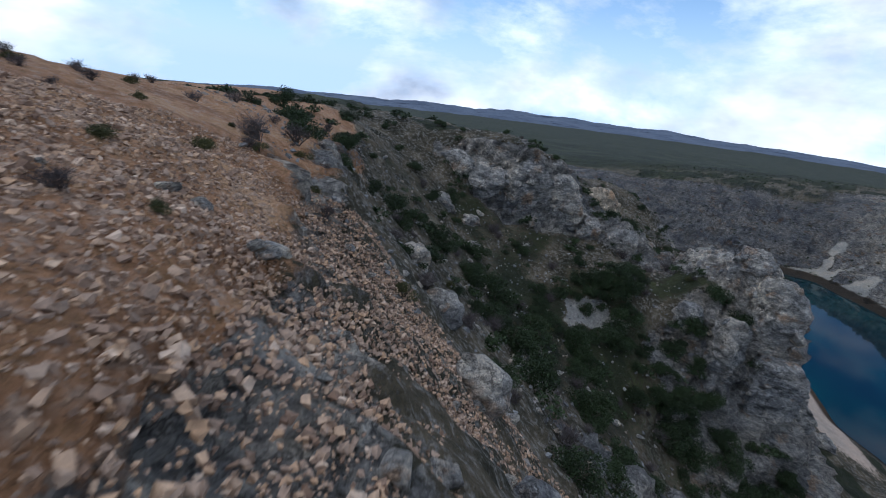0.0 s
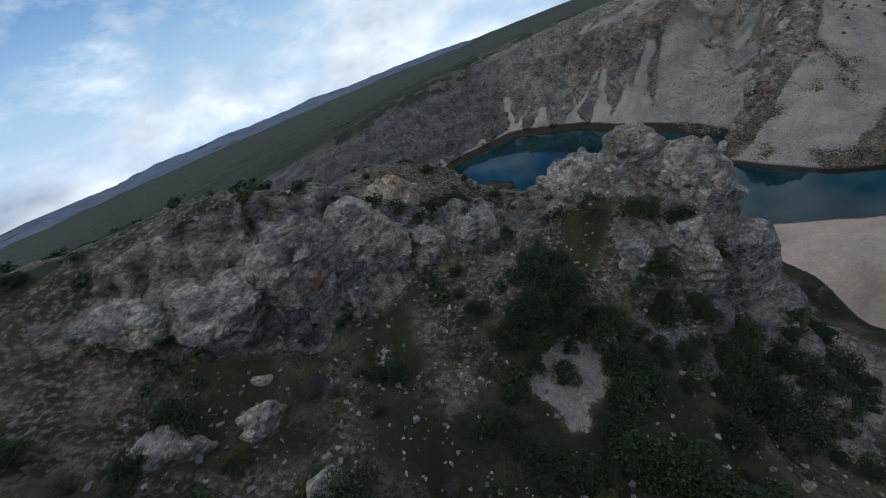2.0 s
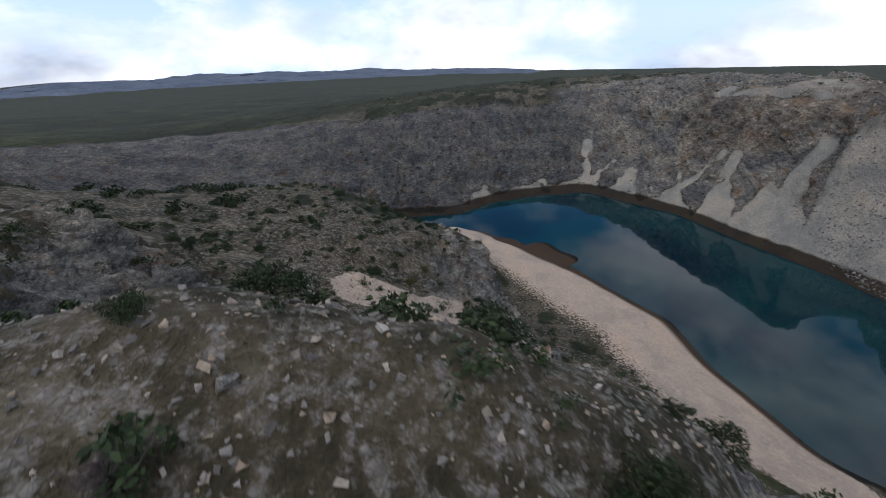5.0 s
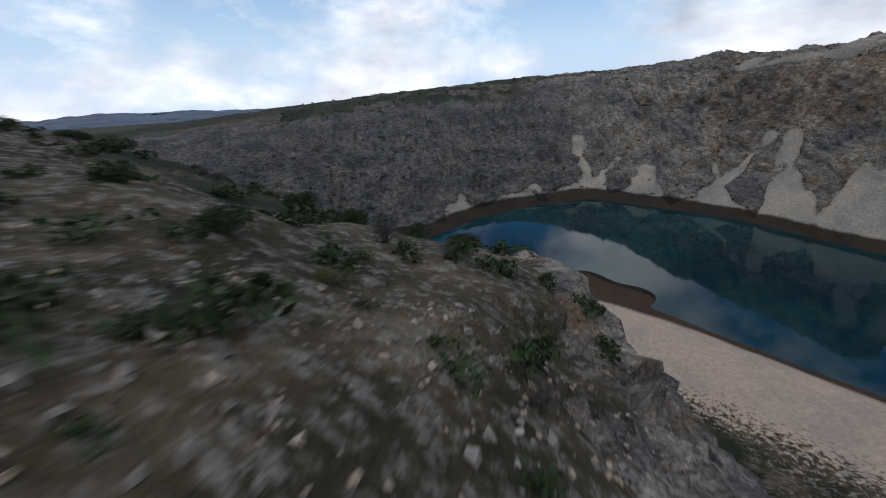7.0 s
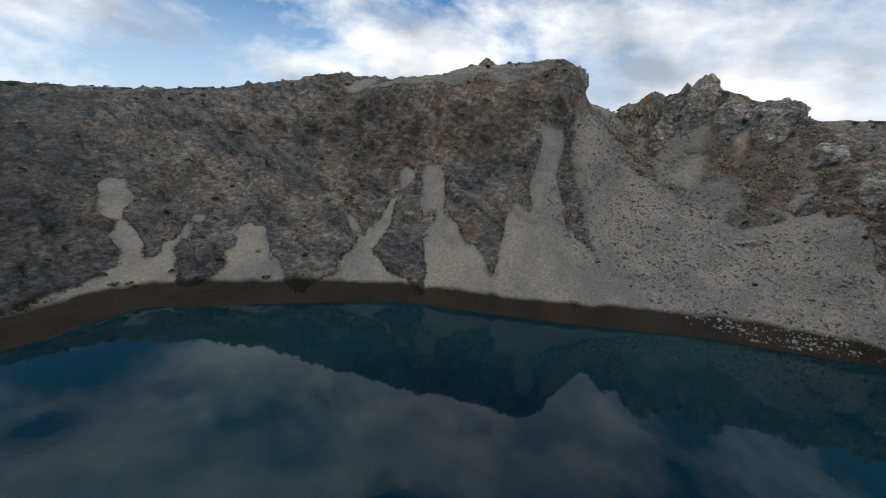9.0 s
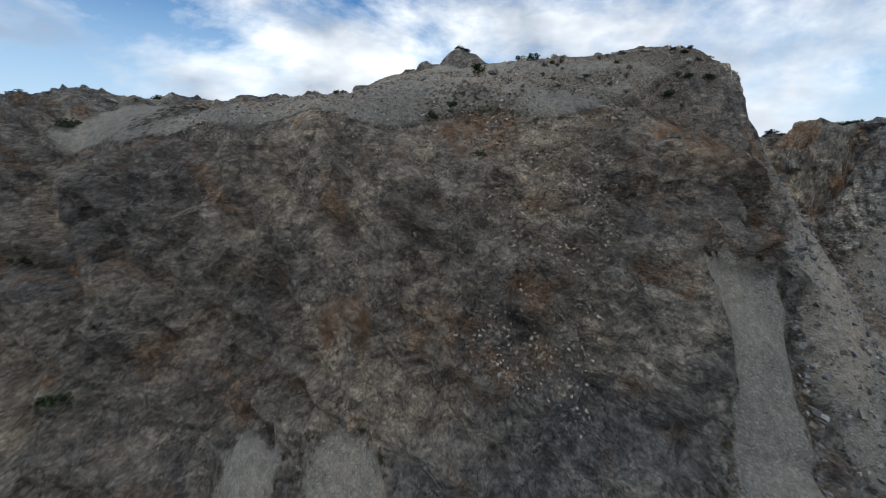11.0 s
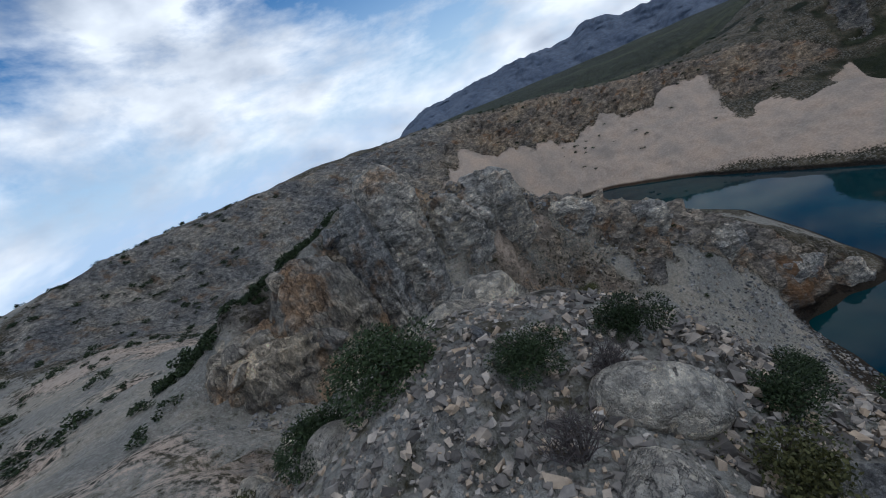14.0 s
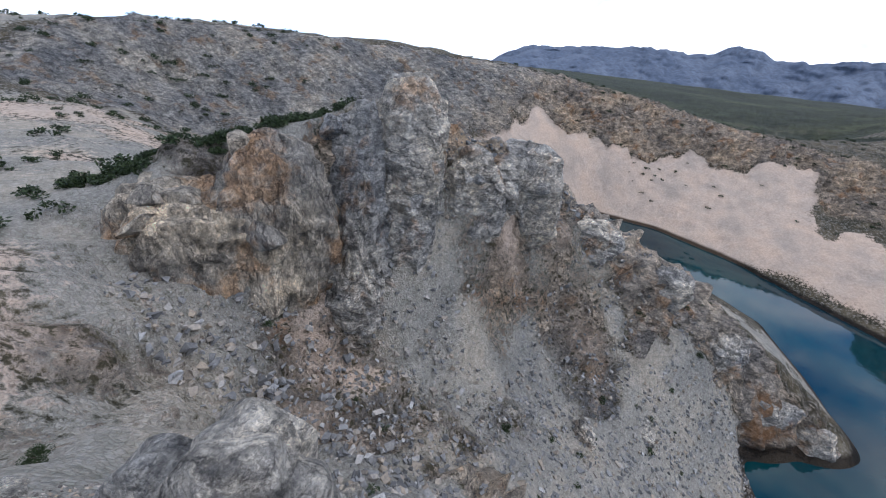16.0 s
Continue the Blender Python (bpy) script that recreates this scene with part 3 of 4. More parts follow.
scree = np.clip(np.maximum.reduce([spur_scree, crest_top, hollow, face_scree, east * (0.8 + 0.3 * grain) * (1 - strips), east_scree, bowl_scree]), 0, 1) * (1 - sandy)
rock = np.clip(smooth(slope + 0.22 * grain, 0.62, 0.95) * 0.95 + smooth(7 - near_line(GX, GY, LINES["knob"]), 0, 5) * 0.45, 0, 1)
rock = np.maximum(rock, smooth(6.5 - near_line(GX, GY, LINES["crag"]), 0, 2) * smooth(GZ + 0.6 * grain, 19, 22) * smooth(104 - GX, 0, 2))
rock = np.maximum(rock, smooth(9 - near_line(GX, GY, [(-24, 57), (-15, 60), (-8, 60)]), 0, 4) * (0.72 + 0.3 * grain))
rock = np.maximum(rock, wall * smooth(GZ, 9, 12) * (0.85 + 0.2 * grain))
rock = np.maximum(rock, smooth(6 - near_line(GX, GY, LINES["spur"]), 0, 3) * (0.62 + 0.35 * grain))
rock = np.maximum(rock, smooth(6.5 - near_line(GX, GY, LINES["tower_top"]), 0, 3))
rock = np.maximum(rock, face * smooth(GZ, 1, 2.5) * (0.9 + 0.2 * grain))
rim = smooth(9 - near_line(GX, GY, LINES["rim_foot"]), 0, 4)
rock *= 1 - 0.85 * rim * smooth(grain + lump, 0.5, 0.1)
rock *= 1 - np.maximum(scree, sandy) * 0.95
rust = np.zeros_like(GX)
for rx, ry, rz, size in ((74.4, 169.6, 28, 4), (72, 180, 29, 4), (64, 183, 20, 3), (57.5, 187, 6, 3.5), (93, 158, 26, 4), (104, 52, 22, 4), (62, 43, 15, 4), (65, 122, 4, 4)):
    rust = np.maximum(rust, np.exp(-((GX - rx) ** 2 + (GY - ry) ** 2 + (GZ - rz) ** 2) / (size * size)))
# where the cloud shade is painted into the western bank's rock
bank_shade = far_side * smooth(44 - GX, 0, 26)
warm = np.clip(wall * (1 - smooth(GX, 112, 134)) + smooth(12 - near_line(GX, GY, LINES["knob"]), 0, 6) * 0.5 + smooth(9 - near_line(GX, GY, LINES["crag"]), 0, 4) * 0.6 + smooth(9 - near_line(GX, GY, LINES["spur"]), 0, 4) * 0.5, 0, 1)
green = smooth(lump + 0.5 * grain, 0.1, 0.5) * (1 - smooth(slope, 0.5, 0.8)) * 0.75 * (1 - 0.5 * smooth(GX, 60, 90) * (far_off < 170)) + smooth(far_off, 130, 220) * 0.8
green *= 1 - face * 0.9
green = np.maximum(green * (1 - 0.8 * east), strips)
green = np.maximum(green, smooth(15 - near_line(GX, GY, LINES["bowl"]), 0, 7) * (0.62 + 0.3 * grain) * (1 - 0.9 * rock))
green *= (1 - np.maximum(scree, sandy)) * (1 - np.clip(soil, 0, 1) * 0.9)
dark_bank = smooth(far_side * 1.0 * smooth(GZ, 18, 23) * smooth(45 - GX, 0, 40) * smooth(GY, 225, 250), 0, 0.8)
rock *= 1 - 0.6 * dark_bank
green = np.maximum(green, dark_bank * (0.5 + 0.4 * grain))
# scrub speckle that also carries part of the western bank's cloud shade
green = np.maximum(green, far_side * smooth(34 - GX, 0, 22) * (0.22 + 0.5 * grain) * (1 - face_scree))
green *= 1 - 0.8 * smooth(9 - near_line(GX, GY, LINES["flight_ridge"]), 0, 4)
green *= 1 - smooth(GX, 50, 62) * smooth(GY, 84, 92) * smooth(162 - GY, 0, 6) * smooth(98 - GX, 0, 6)
bank = smooth(5 - near_line(GX, GY, LINES["sandbank"]), 0, 2)
wet = bank + np.maximum(smooth(1.3 - np.abs(GZ + 0.2), 0, 0.9), smooth(2.0 - np.abs(GZ - 0.3), 0, 1.0) * far_side) * (far_off < 260)
# crags: strata lean to the north-west
lean = 0.55 * GX - 0.35 * GY + 1.25 * GZ
strata = np.abs(((lean / 2.6 + 0.5 * fbm(GX / 9, GY / 9, GZ / 9, 2, 71)) % 1.0) - 0.5) * 2
crag = 1.3 * (ridged(GX / 9, GY / 9, GZ / 9, 4, 41) - 0.5) + 1.1 * (strata - 0.5) + 0.5 * (ridged(GX / 2.4, GY / 2.4, GZ / 2.4, 2, 51) - 0.4)
crag = crag + 1.25 * blocks(GX / 2.7, GY / 2.7, GZ / 4.6, 81) + 0.6 * blocks(GX / 1.15, GY / 1.15, GZ / 1.9, 83)
small = 0.22 * fbm(GX / 2.2, GY / 2.2, 0 * GX, 3, 61) + 0.5 * fbm(GX / 9, GY / 9, 0 * GX, 2, 65) * (1 - np.maximum(scree, sandy)) * (1 - np.clip(soil, 0, 1))
inner = 1 - smooth(far_off, 230, 330)
dry = smooth(GZ, 0.0, 2.0)
nx_, ny_ = -np.gradient(GZ, axis=1) / np.gradient(GX, axis=1), -np.gradient(GZ, axis=0) / np.gradient(GY, axis=0)
nl = np.sqrt(nx_**2 + ny_**2 + 1)
tame = 1 - 0.65 * smooth(9 - near_line(GX, GY, LINES["knob"]), 0, 6) * smooth(GZ, 26, 30)
tame *= 1 - 0.8 * smooth(8 - near_line(GX, GY, LINES["hill_brow"]), 0, 4)
push = rock * crag * inner * dry * tame
VX, VY = GX + push * nx_ / nl, GY + push * ny_ / nl
VZ = GZ + 0.55 * push / nl + small * inner * dry + (1 - inner) * 3.0 * fbm(GX / 160, GY / 160, 0 * GX, 4, 91)


def make_grid(name, xs, ys, zs, mat, attrs=()):
    rows, cols = xs.shape
    me = bpy.data.meshes.new(name)
    idx = np.arange(rows * cols).reshape(rows, cols)
    quads = np.stack([idx[:-1, :-1], idx[:-1, 1:], idx[1:, 1:], idx[1:, :-1]], -1).reshape(-1, 4)
    me.vertices.add(rows * cols)
    me.vertices.foreach_set("co", np.stack([xs, ys, zs], -1).ravel().astype(np.float32))
    me.loops.add(len(quads) * 4)
    me.loops.foreach_set("vertex_index", quads.ravel().astype(np.int32))
    me.polygons.add(len(quads))
    me.polygons.foreach_set("loop_start", np.arange(0, len(quads) * 4, 4, dtype=np.int32))
    me.update(calc_edges=True)
    for key, value in attrs:
        me.attributes.new(key, "FLOAT", "POINT").data.foreach_set("value", np.asarray(value, np.float32).ravel())
    me.materials.append(mat)
    me.validate()
    return new(name, me)


ground = make_grid("ground", VX, VY, VZ, MAT_GROUND, (("rock", rock), ("scree", scree), ("sand", sandy), ("soil", np.clip(soil, 0, 1)), ("green", np.clip(green, 0, 1)), ("wet", wet), ("warm", warm), ("rust", rust), ("bank_shade", bank_shade)))
tagged(ground, "karst canyon land with grey limestone crags, pale scree and dry turf", "ground", kind="structure")


def height(x, y):
    """The height of the finished ground near x, y."""
    i, j = int(np.searchsorted(gx, x)), int(np.searchsorted(gy, y))
    i, j = min(max(i, 1), len(gx) - 1), min(max(j, 1), len(gy) - 1)
    u, v = (x - gx[i - 1]) / (gx[i] - gx[i - 1]), (y - gy[j - 1]) / (gy[j] - gy[j - 1])
    a = VZ[j - 1, i - 1] * (1 - u) + VZ[j - 1, i] * u
    b = VZ[j, i - 1] * (1 - u) + VZ[j, i] * u
    return float(a * (1 - v) + b * v)


def heights(x, y):
    """The same for many places at once."""
    i, j = np.clip(np.searchsorted(gx, x), 1, len(gx) - 1), np.clip(np.searchsorted(gy, y), 1, len(gy) - 1)
    u, v = (x - gx[i - 1]) / (gx[i] - gx[i - 1]), (y - gy[j - 1]) / (gy[j] - gy[j - 1])
    return (VZ[j - 1, i - 1] * (1 - u) + VZ[j - 1, i] * u) * (1 - v) + (VZ[j, i - 1] * (1 - u) + VZ[j, i] * u) * v


wx, wy = np.meshgrid(np.linspace(-125, 220, 40), np.linspace(45, 235, 24))
water = make_grid("water", wx, wy, 0 * wx, MAT_WATER)
tagged(water, "still blue-green river water that mirrors the sky", "water", kind="structure")


def mountain(name, az0, az1, dist, base, top, seed, label):
    """A far range along a stretch of the horizon, seen from the canyon."""
    az, up = np.meshgrid(np.radians(np.linspace(az0, az1, 420)), np.linspace(0, 1, 40))
    edge = np.sin(np.clip((az - az.min()) / (az.max() - az.min()), 0, 1) * math.pi) ** 0.6
    crest = top * edge * (0.75 + 0.2 * fbm(az * 9, 0 * az, 0 * az, 5, seed, 0.5))
    r = dist + 900 * up + 70 * ridged(az * 22, up * 2, 0 * az, 4, seed + 7)
    z = -245 + ((base + 245) * np.minimum(1, 3 * edge) + crest) * up**0.9 * (1 + 0.03 * fbm(az * 60, up * 9, 0 * az, 3, seed + 3))
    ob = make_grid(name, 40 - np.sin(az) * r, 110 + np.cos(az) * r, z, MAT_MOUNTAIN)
    return tagged(ob, label, "mountain", kind="structure")


mountain("backdrop_range", -262, -150, 3300, -70, 300, 5, "long haze-blue mountain range beyond the plain")
mountain("backdrop_hills", -10, 110, 3700, -225, 60, 9, "pale haze-tinted far hills beyond the field")

# ---- things ----
rng = random.Random(7)


def part(name, me, material, parent, label=""):
    if not me.materials:
        me.materials.append(material)
    ob = new(name, me)
    ob.parent = parent
    return tagged(ob, label)


def mesh_from(name, verts, faces):
    me = bpy.data.meshes.new(name)
    me.from_pydata([tuple(v) for v in verts], [], [tuple(f) for f in faces])
    me.update()
    return me


def ico(level):
    bm = bmesh.new()
    bmesh.ops.create_icosphere(bm, subdivisions=level, radius=1.0)
    v = np.array([p.co[:] for p in bm.verts])
    f = np.array([[q.index for q in t.verts] for t in bm.faces])
    bm.free()
    return v, f


ICO = {k: ico(k) for k in (1, 2, 3, 4, 5)}


def stone_shape(level, seed, flat=0.7, rough=0.07, cuts=13):
    """A broken block: a ball cut by planes, with a rough face."""
    r = np.random.RandomState(seed)
    v, f = ICO[level]
    v = v.copy()
    for _ in range(cuts):
        n = r.normal(size=3)
        n /= np.linalg.norm(n)
        d = r.uniform(0.34, 0.72)
        over = np.maximum(v @ n - d, 0)
        v -= over[:, None] * n * 0.96
    q = v * 2.2 + seed * 3.7
    v = v * (1 + rough * fbm(q[:, 0], q[:, 1], q[:, 2], 3, seed % 97)[:, None])
    v *= np.array([r.uniform(0.8, 1.25), r.uniform(0.7, 1.05), flat * r.uniform(0.8, 1.15)])
    return v, f


def outcrop_shape(level, seed, size, tilt, beds, rough=1.0):
    """A bedded crag: beds stand out of a rough block, leaning by tilt."""
    r = np.random.RandomState(seed)
    v, f = ICO[level]
    v = v.copy()
    for _ in range(7):
        n = r.normal(size=3) * (1, 1, 0.6)
        n /= np.linalg.norm(n)
        v -= np.maximum(v @ n - r.uniform(0.55, 0.85), 0)[:, None] * n * 0.9
    p = v * np.array(size)
    dirn = np.array([math.sin(tilt), 0.25, math.cos(tilt)])
    k = p @ dirn * beds + 0.7 * fbm(p[:, 0] / 2, p[:, 1] / 2, p[:, 2] / 2, 3, seed)
    step = np.abs((k % 1.0) - 0.5) * 2
    n = v / np.linalg.norm(v, axis=1)[:, None]
    amp = min(size) * 0.16
    lumps = fbm(p[:, 0] / 1.6, p[:, 1] / 1.6, p[:, 2] / 1.6, 4, seed + 5, 0.6)
    cracks = ridged(p[:, 0] / 1.1, p[:, 1] / 1.1, p[:, 2] / 2.6, 2, seed + 9)
    return p + n * (amp * (step - 0.5) * 0.9 + amp * 0.8 * rough * lumps - amp * 0.35 * np.maximum(cracks - 0.9, 0))[:, None], f


# eye's way, to keep loose things off it
WAY = [Vector(eye) for _, eye, _, _ in PATH]
WAY = [a.lerp(b, k / 8) for a, b in zip(WAY, WAY[1:]) for k in range(8)]


WAY_POINTS = np.array([p[:] for p in WAY])


def clear(x, y, z, d):
    return bool((((WAY_POINTS - (x, y, z)) ** 2).sum(1) > d * d).all())


def steep(x, y):
    return math.hypot(height(x + 0.7, y) - height(x - 0.7, y), height(x, y + 0.7) - height(x, y - 0.7)) / 1.4


def leaf_cloud(seed, clumps, leaves, size, wide, tall, spiky=0.0):
    r = np.random.RandomState(seed)
    verts, faces = [], []
    for c in range(clumps):
        a, d = r.uniform(0, 6.283), r.uniform(0, 0.72) ** 0.7
        cx, cy = math.cos(a) * d * wide, math.sin(a) * d * wide
        cz = tall * (0.25 + 0.55 * r.uniform(0.2, 1.0) * (1.15 - d))
        rad = wide * r.uniform(0.25, 0.42)
        for _ in range(leaves):
            n = r.normal(size=3)
            n /= np.linalg.norm(n)
            rr = rad * r.uniform(0.55, 1.08)
            p = np.array([cx, cy, cz]) + n * rr * np.array([1, 1, 0.85])
            if p[2] < 0.03:
                p[2] = 0.03 + r.uniform(0, 0.1)
            u = r.normal(size=3) + n * spiky
            u /= np.linalg.norm(u)
            w = np.cross(u, r.normal(size=3))
            w /= np.linalg.norm(w) + 1e-6
            s = size * r.uniform(0.6, 1.3)
            k = len(verts)
            verts += [p - u * s, p + w * s * 0.5, p + u * s, p - w * s * 0.5]
            faces.append((k, k + 1, k + 2, k + 3))
    return mesh_from("crown", verts, faces)


def stick(p0, p1, r0, r1, verts, faces, sides=4):
    d = (Vector(p1) - Vector(p0)).normalized()
    u = d.orthogonal().normalized()
    w = d.cross(u)
    k = len(verts)
    for p, r in ((p0, r0), (p1, r1)):
        for i in range(sides):
            a = 6.2832 * i / sides
            verts.append(Vector(p) + (u * math.cos(a) + w * math.sin(a)) * r)
    for i in range(sides):
        j = (i + 1) % sides
        faces.append((k + i, k + j, k + sides + j, k + sides + i))


def stem_mesh(seed, wide, tall):
    r = random.Random(seed)
    verts, faces = [], []
    a = r.uniform(0, 6.28)
    tip = (math.cos(a) * wide * 0.3, math.sin(a) * wide * 0.3, tall * 0.45)
    stick((0, 0, -0.15), tip, 0.05, 0.03, verts, faces, 5)
    for _ in range(4):
        b = a + r.uniform(-1.2, 1.2)
        stick(tip, (tip[0] + math.cos(b) * wide * 0.35, tip[1] + math.sin(b) * wide * 0.35, tall * r.uniform(0.6, 0.85)), 0.025, 0.01, verts, faces)
    return mesh_from("stem", verts, faces)


def twig_mesh(seed, wide, tall, count):
    r = random.Random(seed)
    verts, faces = [], []
    for _ in range(count):
        a, d = r.uniform(0, 6.28), r.uniform(0.15, 1.0)
        p = (math.cos(a) * wide * d * 0.5, math.sin(a) * wide * d * 0.5, tall * r.uniform(0.35, 0.7))
        stick((r.uniform(-0.1, 0.1), r.uniform(-0.1, 0.1), -0.05), p, 0.014, 0.008, verts, faces, 3)
        for _ in range(6):
            q = (p[0] + r.uniform(-0.4, 0.4) * wide, p[1] + r.uniform(-0.4, 0.4) * wide, p[2] + r.uniform(0.02, 0.45) * tall)
            stick(p, q, 0.008, 0.003, verts, faces, 3)
    return mesh_from("brushwood", verts, faces)


def shrub_proto(kind, seed):
    base = new("shrub")
    wide = 1.0
    if kind == "bare":
        base.name = "bare_shrub"
        part("brushwood", twig_mesh(seed, 0.9, 0.9, 34), MAT_TWIG, base)
        for i in range(2):
            part("stem", stem_mesh(seed + i, 0.6, 0.6), MAT_STEM, base)
    elif kind == "juniper":
        base.name = "juniper"
        part("crown", leaf_cloud(seed, 17, 420, 0.032, wide, 1.0, 1.6), MAT_LEAF, base)
        for i in range(3):
            part("stem", stem_mesh(seed + i, 0.7, 0.9), MAT_STEM, base)
    else:
        mat = MAT_LEAF if kind == "green" else MAT_LEAF_WARM
        part("crown", leaf_cloud(seed, 12, 300, 0.042, wide, 1.05 if kind == "green" else 0.9, 0.8), mat, base)
        for i in range(3):
            part("stem", stem_mesh(seed + i, 0.7, 0.9), MAT_STEM, base)
    return base


PROTOS = {"green": [shrub_proto("green", 11 + i) for i in range(4)], "warm": [shrub_proto("warm", 31 + i) for i in range(2)], "bare": [shrub_proto("bare", 51 + i) for i in range(3)], "juniper": [shrub_proto("juniper", 71 + i) for i in range(3)]}
SAY = {"green": ("evergreen shrub with dark green leaves", "shrub"), "warm": ("small olive-green shrub with yellowish leaves", "shrub"), "bare": ("leafless grey-brown thorn shrub", "shrub"), "juniper": ("dense dark green juniper bush", "shrub")}
used = set()


def plant(kind, x, y, size, where, squash=1.0, sink=0.12):
    z = height(x, y)
    p = rng.choice(PROTOS[kind])
    m = Matrix.Translation((x, y, z - sink * size)) @ Euler((rng.uniform(-0.15, 0.15), rng.uniform(-0.15, 0.15), rng.uniform(0, 6.28))).to_matrix().to_4x4()
    ob = p if p.name not in used else copy_thing(p, m)
    used.add(p.name)
    ob.matrix_basis = m
    ob.scale = (size, size * rng.uniform(0.85, 1.15), size * squash * rng.uniform(0.8, 1.1))
    label, cat = SAY[kind]
    return tagged(ob, label + " " + where, cat, "shrubs of the canyon")


def zone(x, y):
    if x > 40:
        return "on the rocky far bank"
    if y > 62:
        return "on the dry hillside"
    return "in the stony hollow" if y > 12 else "on red stony earth"


def scatter(kind, n, box, lo, hi, slope_most=1.0, keep=None, gap=1.4, squash=1.0):
    x0, y0, x1, y1 = box
    made = tries = 0
    while made < n and tries < n * 25:
        tries += 1
        x, y = rng.uniform(x0, x1), rng.uniform(y0, y1)
        z = height(x, y)
        if z < 1.2 or steep(x, y) > slope_most or (keep and not keep(x, y, z)):
            continue
        s = rng.uniform(lo, hi) * rng.uniform(0.7, 1.0)
        if not clear(x, y, z + s * 0.6, s * 0.9 + gap):
            continue
        plant(kind, x, y, s, zone(x, y), squash)
        made += 1


def off_beach(x, y, z):
    return (z > 4.5) & (near_line(np.asarray(x, float), np.asarray(y, float), LINES["beach_top"]) > 5)


def thicket(name, n, box, lo, hi, label, seed, slope_most=1.0, keep=None):
    """Far small shrubs, too many to count, in one mesh."""
    r = np.random.RandomState(seed)
    protos = []
    for i in range(5):
        me = leaf_cloud(seed * 10 + i, 7, 26, 0.13, 1.0, 1.0, 0.6)
        co = np.empty(len(me.vertices) * 3)
        me.vertices.foreach_get("co", co)
        protos.append(co.reshape(-1, 3))
        bpy.data.meshes.remove(me)
    vs, tries, made = [], 0, 0
    while made < n and tries < n * 12:
        tries += 1
        x, y = r.uniform(box[0], box[2]), r.uniform(box[1], box[3])
        z = height(x, y)
        s = r.uniform(lo, hi)
        if z < 1.5 or steep(x, y) > slope_most or (keep and not keep(x, y, z)) or not clear(x, y, z + s * 0.5, s + 1.6):
            continue
        a = r.uniform(0, 6.28)
        m = np.array([[math.cos(a), -math.sin(a), 0], [math.sin(a), math.cos(a), 0], [0, 0, r.uniform(0.6, 1.0)]])
        vs.append(protos[r.randint(5)] @ m.T * s + (x, y, z - 0.1 * s))
        made += 1
    v = np.concatenate(vs)
    me = bpy.data.meshes.new(name)
    me.vertices.add(len(v))
    me.vertices.foreach_set("co", v.ravel().astype(np.float32))
    me.loops.add(len(v))
    me.loops.foreach_set("vertex_index", np.arange(len(v), dtype=np.int32))
    me.polygons.add(len(v) // 4)
    me.polygons.foreach_set("loop_start", np.arange(0, len(v), 4, dtype=np.int32))
    me.update(calc_edges=True)
    me.materials.append(MAT_LEAF)
    return tagged(new(name, me), label, "scrub", kind="stuff")


# the hollow below the rim
scatter("green", 90, (-34, 14, 6, 60), 0.8, 2.3, 1.3)
scatter("green", 30, (-14, 24, 4, 46), 1.2, 2.6, 1.4)
scatter("bare", 50, (-34, 8, 4, 56), 0.8, 1.8, 1.3)
scatter("warm", 10, (-30, 10, 4, 60), 0.5, 1.1, 1.4)
scatter("green", 46, (-12, 34, 14, 50), 1.1, 2.4, 2.0, lambda x, y, z: 1.0 < float(near_line(np.array(x), np.array(y), LINES["tower_foot"])) < 6.5 and y < 49)
# rim and field edge
scatter("green", 16, (-44, 16, -14, 50), 0.8, 1.8, 0.9)
scatter("bare", 26, (-26, 0, -4, 26), 0.4, 1.0, 0.9)
scatter("warm", 16, (-24, 1, -4, 22), 0.25, 0.6, 0.9)
# hillside along the river
scatter("green", 60, (-26, 60, 14, 92), 0.4, 1.3, 1.3, off_beach, 1.2)
scatter("bare", 30, (-26, 58, 10, 90), 0.4, 0.9, 1.3, off_beach, 1.2)
scatter("green", 50, (-46, 84, 6, 140), 0.5, 1.3, 1.2, off_beach, 1.2)
scatter("bare", 26, (-46, 84, 8, 135), 0.5, 1.0, 1.2, off_beach, 1.2)
scatter("warm", 16, (-46, 58, 8, 135), 0.4, 0.9, 1.2, off_beach, 1.2)
# crest and far bank
scatter("bare", 30, (74, 164, 84, 178), 0.25, 0.55, 1.3, None, 0.6)
scatter("warm", 22, (75, 163, 84, 178), 0.15, 0.35, 1.3, None, 0.6)
scatter("green", 10, (68, 166, 90, 186), 0.3, 0.6, 1.3, None, 1.0)
scatter("green", 14, (66, 118, 100, 160), 0.3, 0.7, 1.4, None, 1.2)
for x, y, s in ((80.9, 169.3, 0.6), (81.5, 169.8, 0.45), (79.8, 169.4, 0.32), (79.2, 168.9, 0.3), (78.5, 169.3, 0.3), (78.2, 168.5, 0.25), (82.0, 169.6, 0.3), (82.8, 169.2, 0.28), (77.3, 168.0, 0.45), (76.4, 169.1, 0.45), (82.2, 170.6, 0.35), (80.6, 171.0, 0.25), (75.2, 170.0, 0.5)):
    plant("juniper", x, y, s, "on the pale rocky crest", 0.8)
thicket("hollow_scrub", 150, (-40, 14, 10, 62), 0.5, 1.3, "dark green scrub filling the stony hollow", 3, 1.5)
thicket("hill_scrub", 900, (-48, 58, 10, 150), 0.25, 0.8, "low dark scrub scattered over the hillside", 4, 1.2, off_beach)
thicket("field_scrub", 420, (-150, 30, -44, 160), 0.7, 2.0, "dark green scrub along the far side of the field", 5, 0.9)
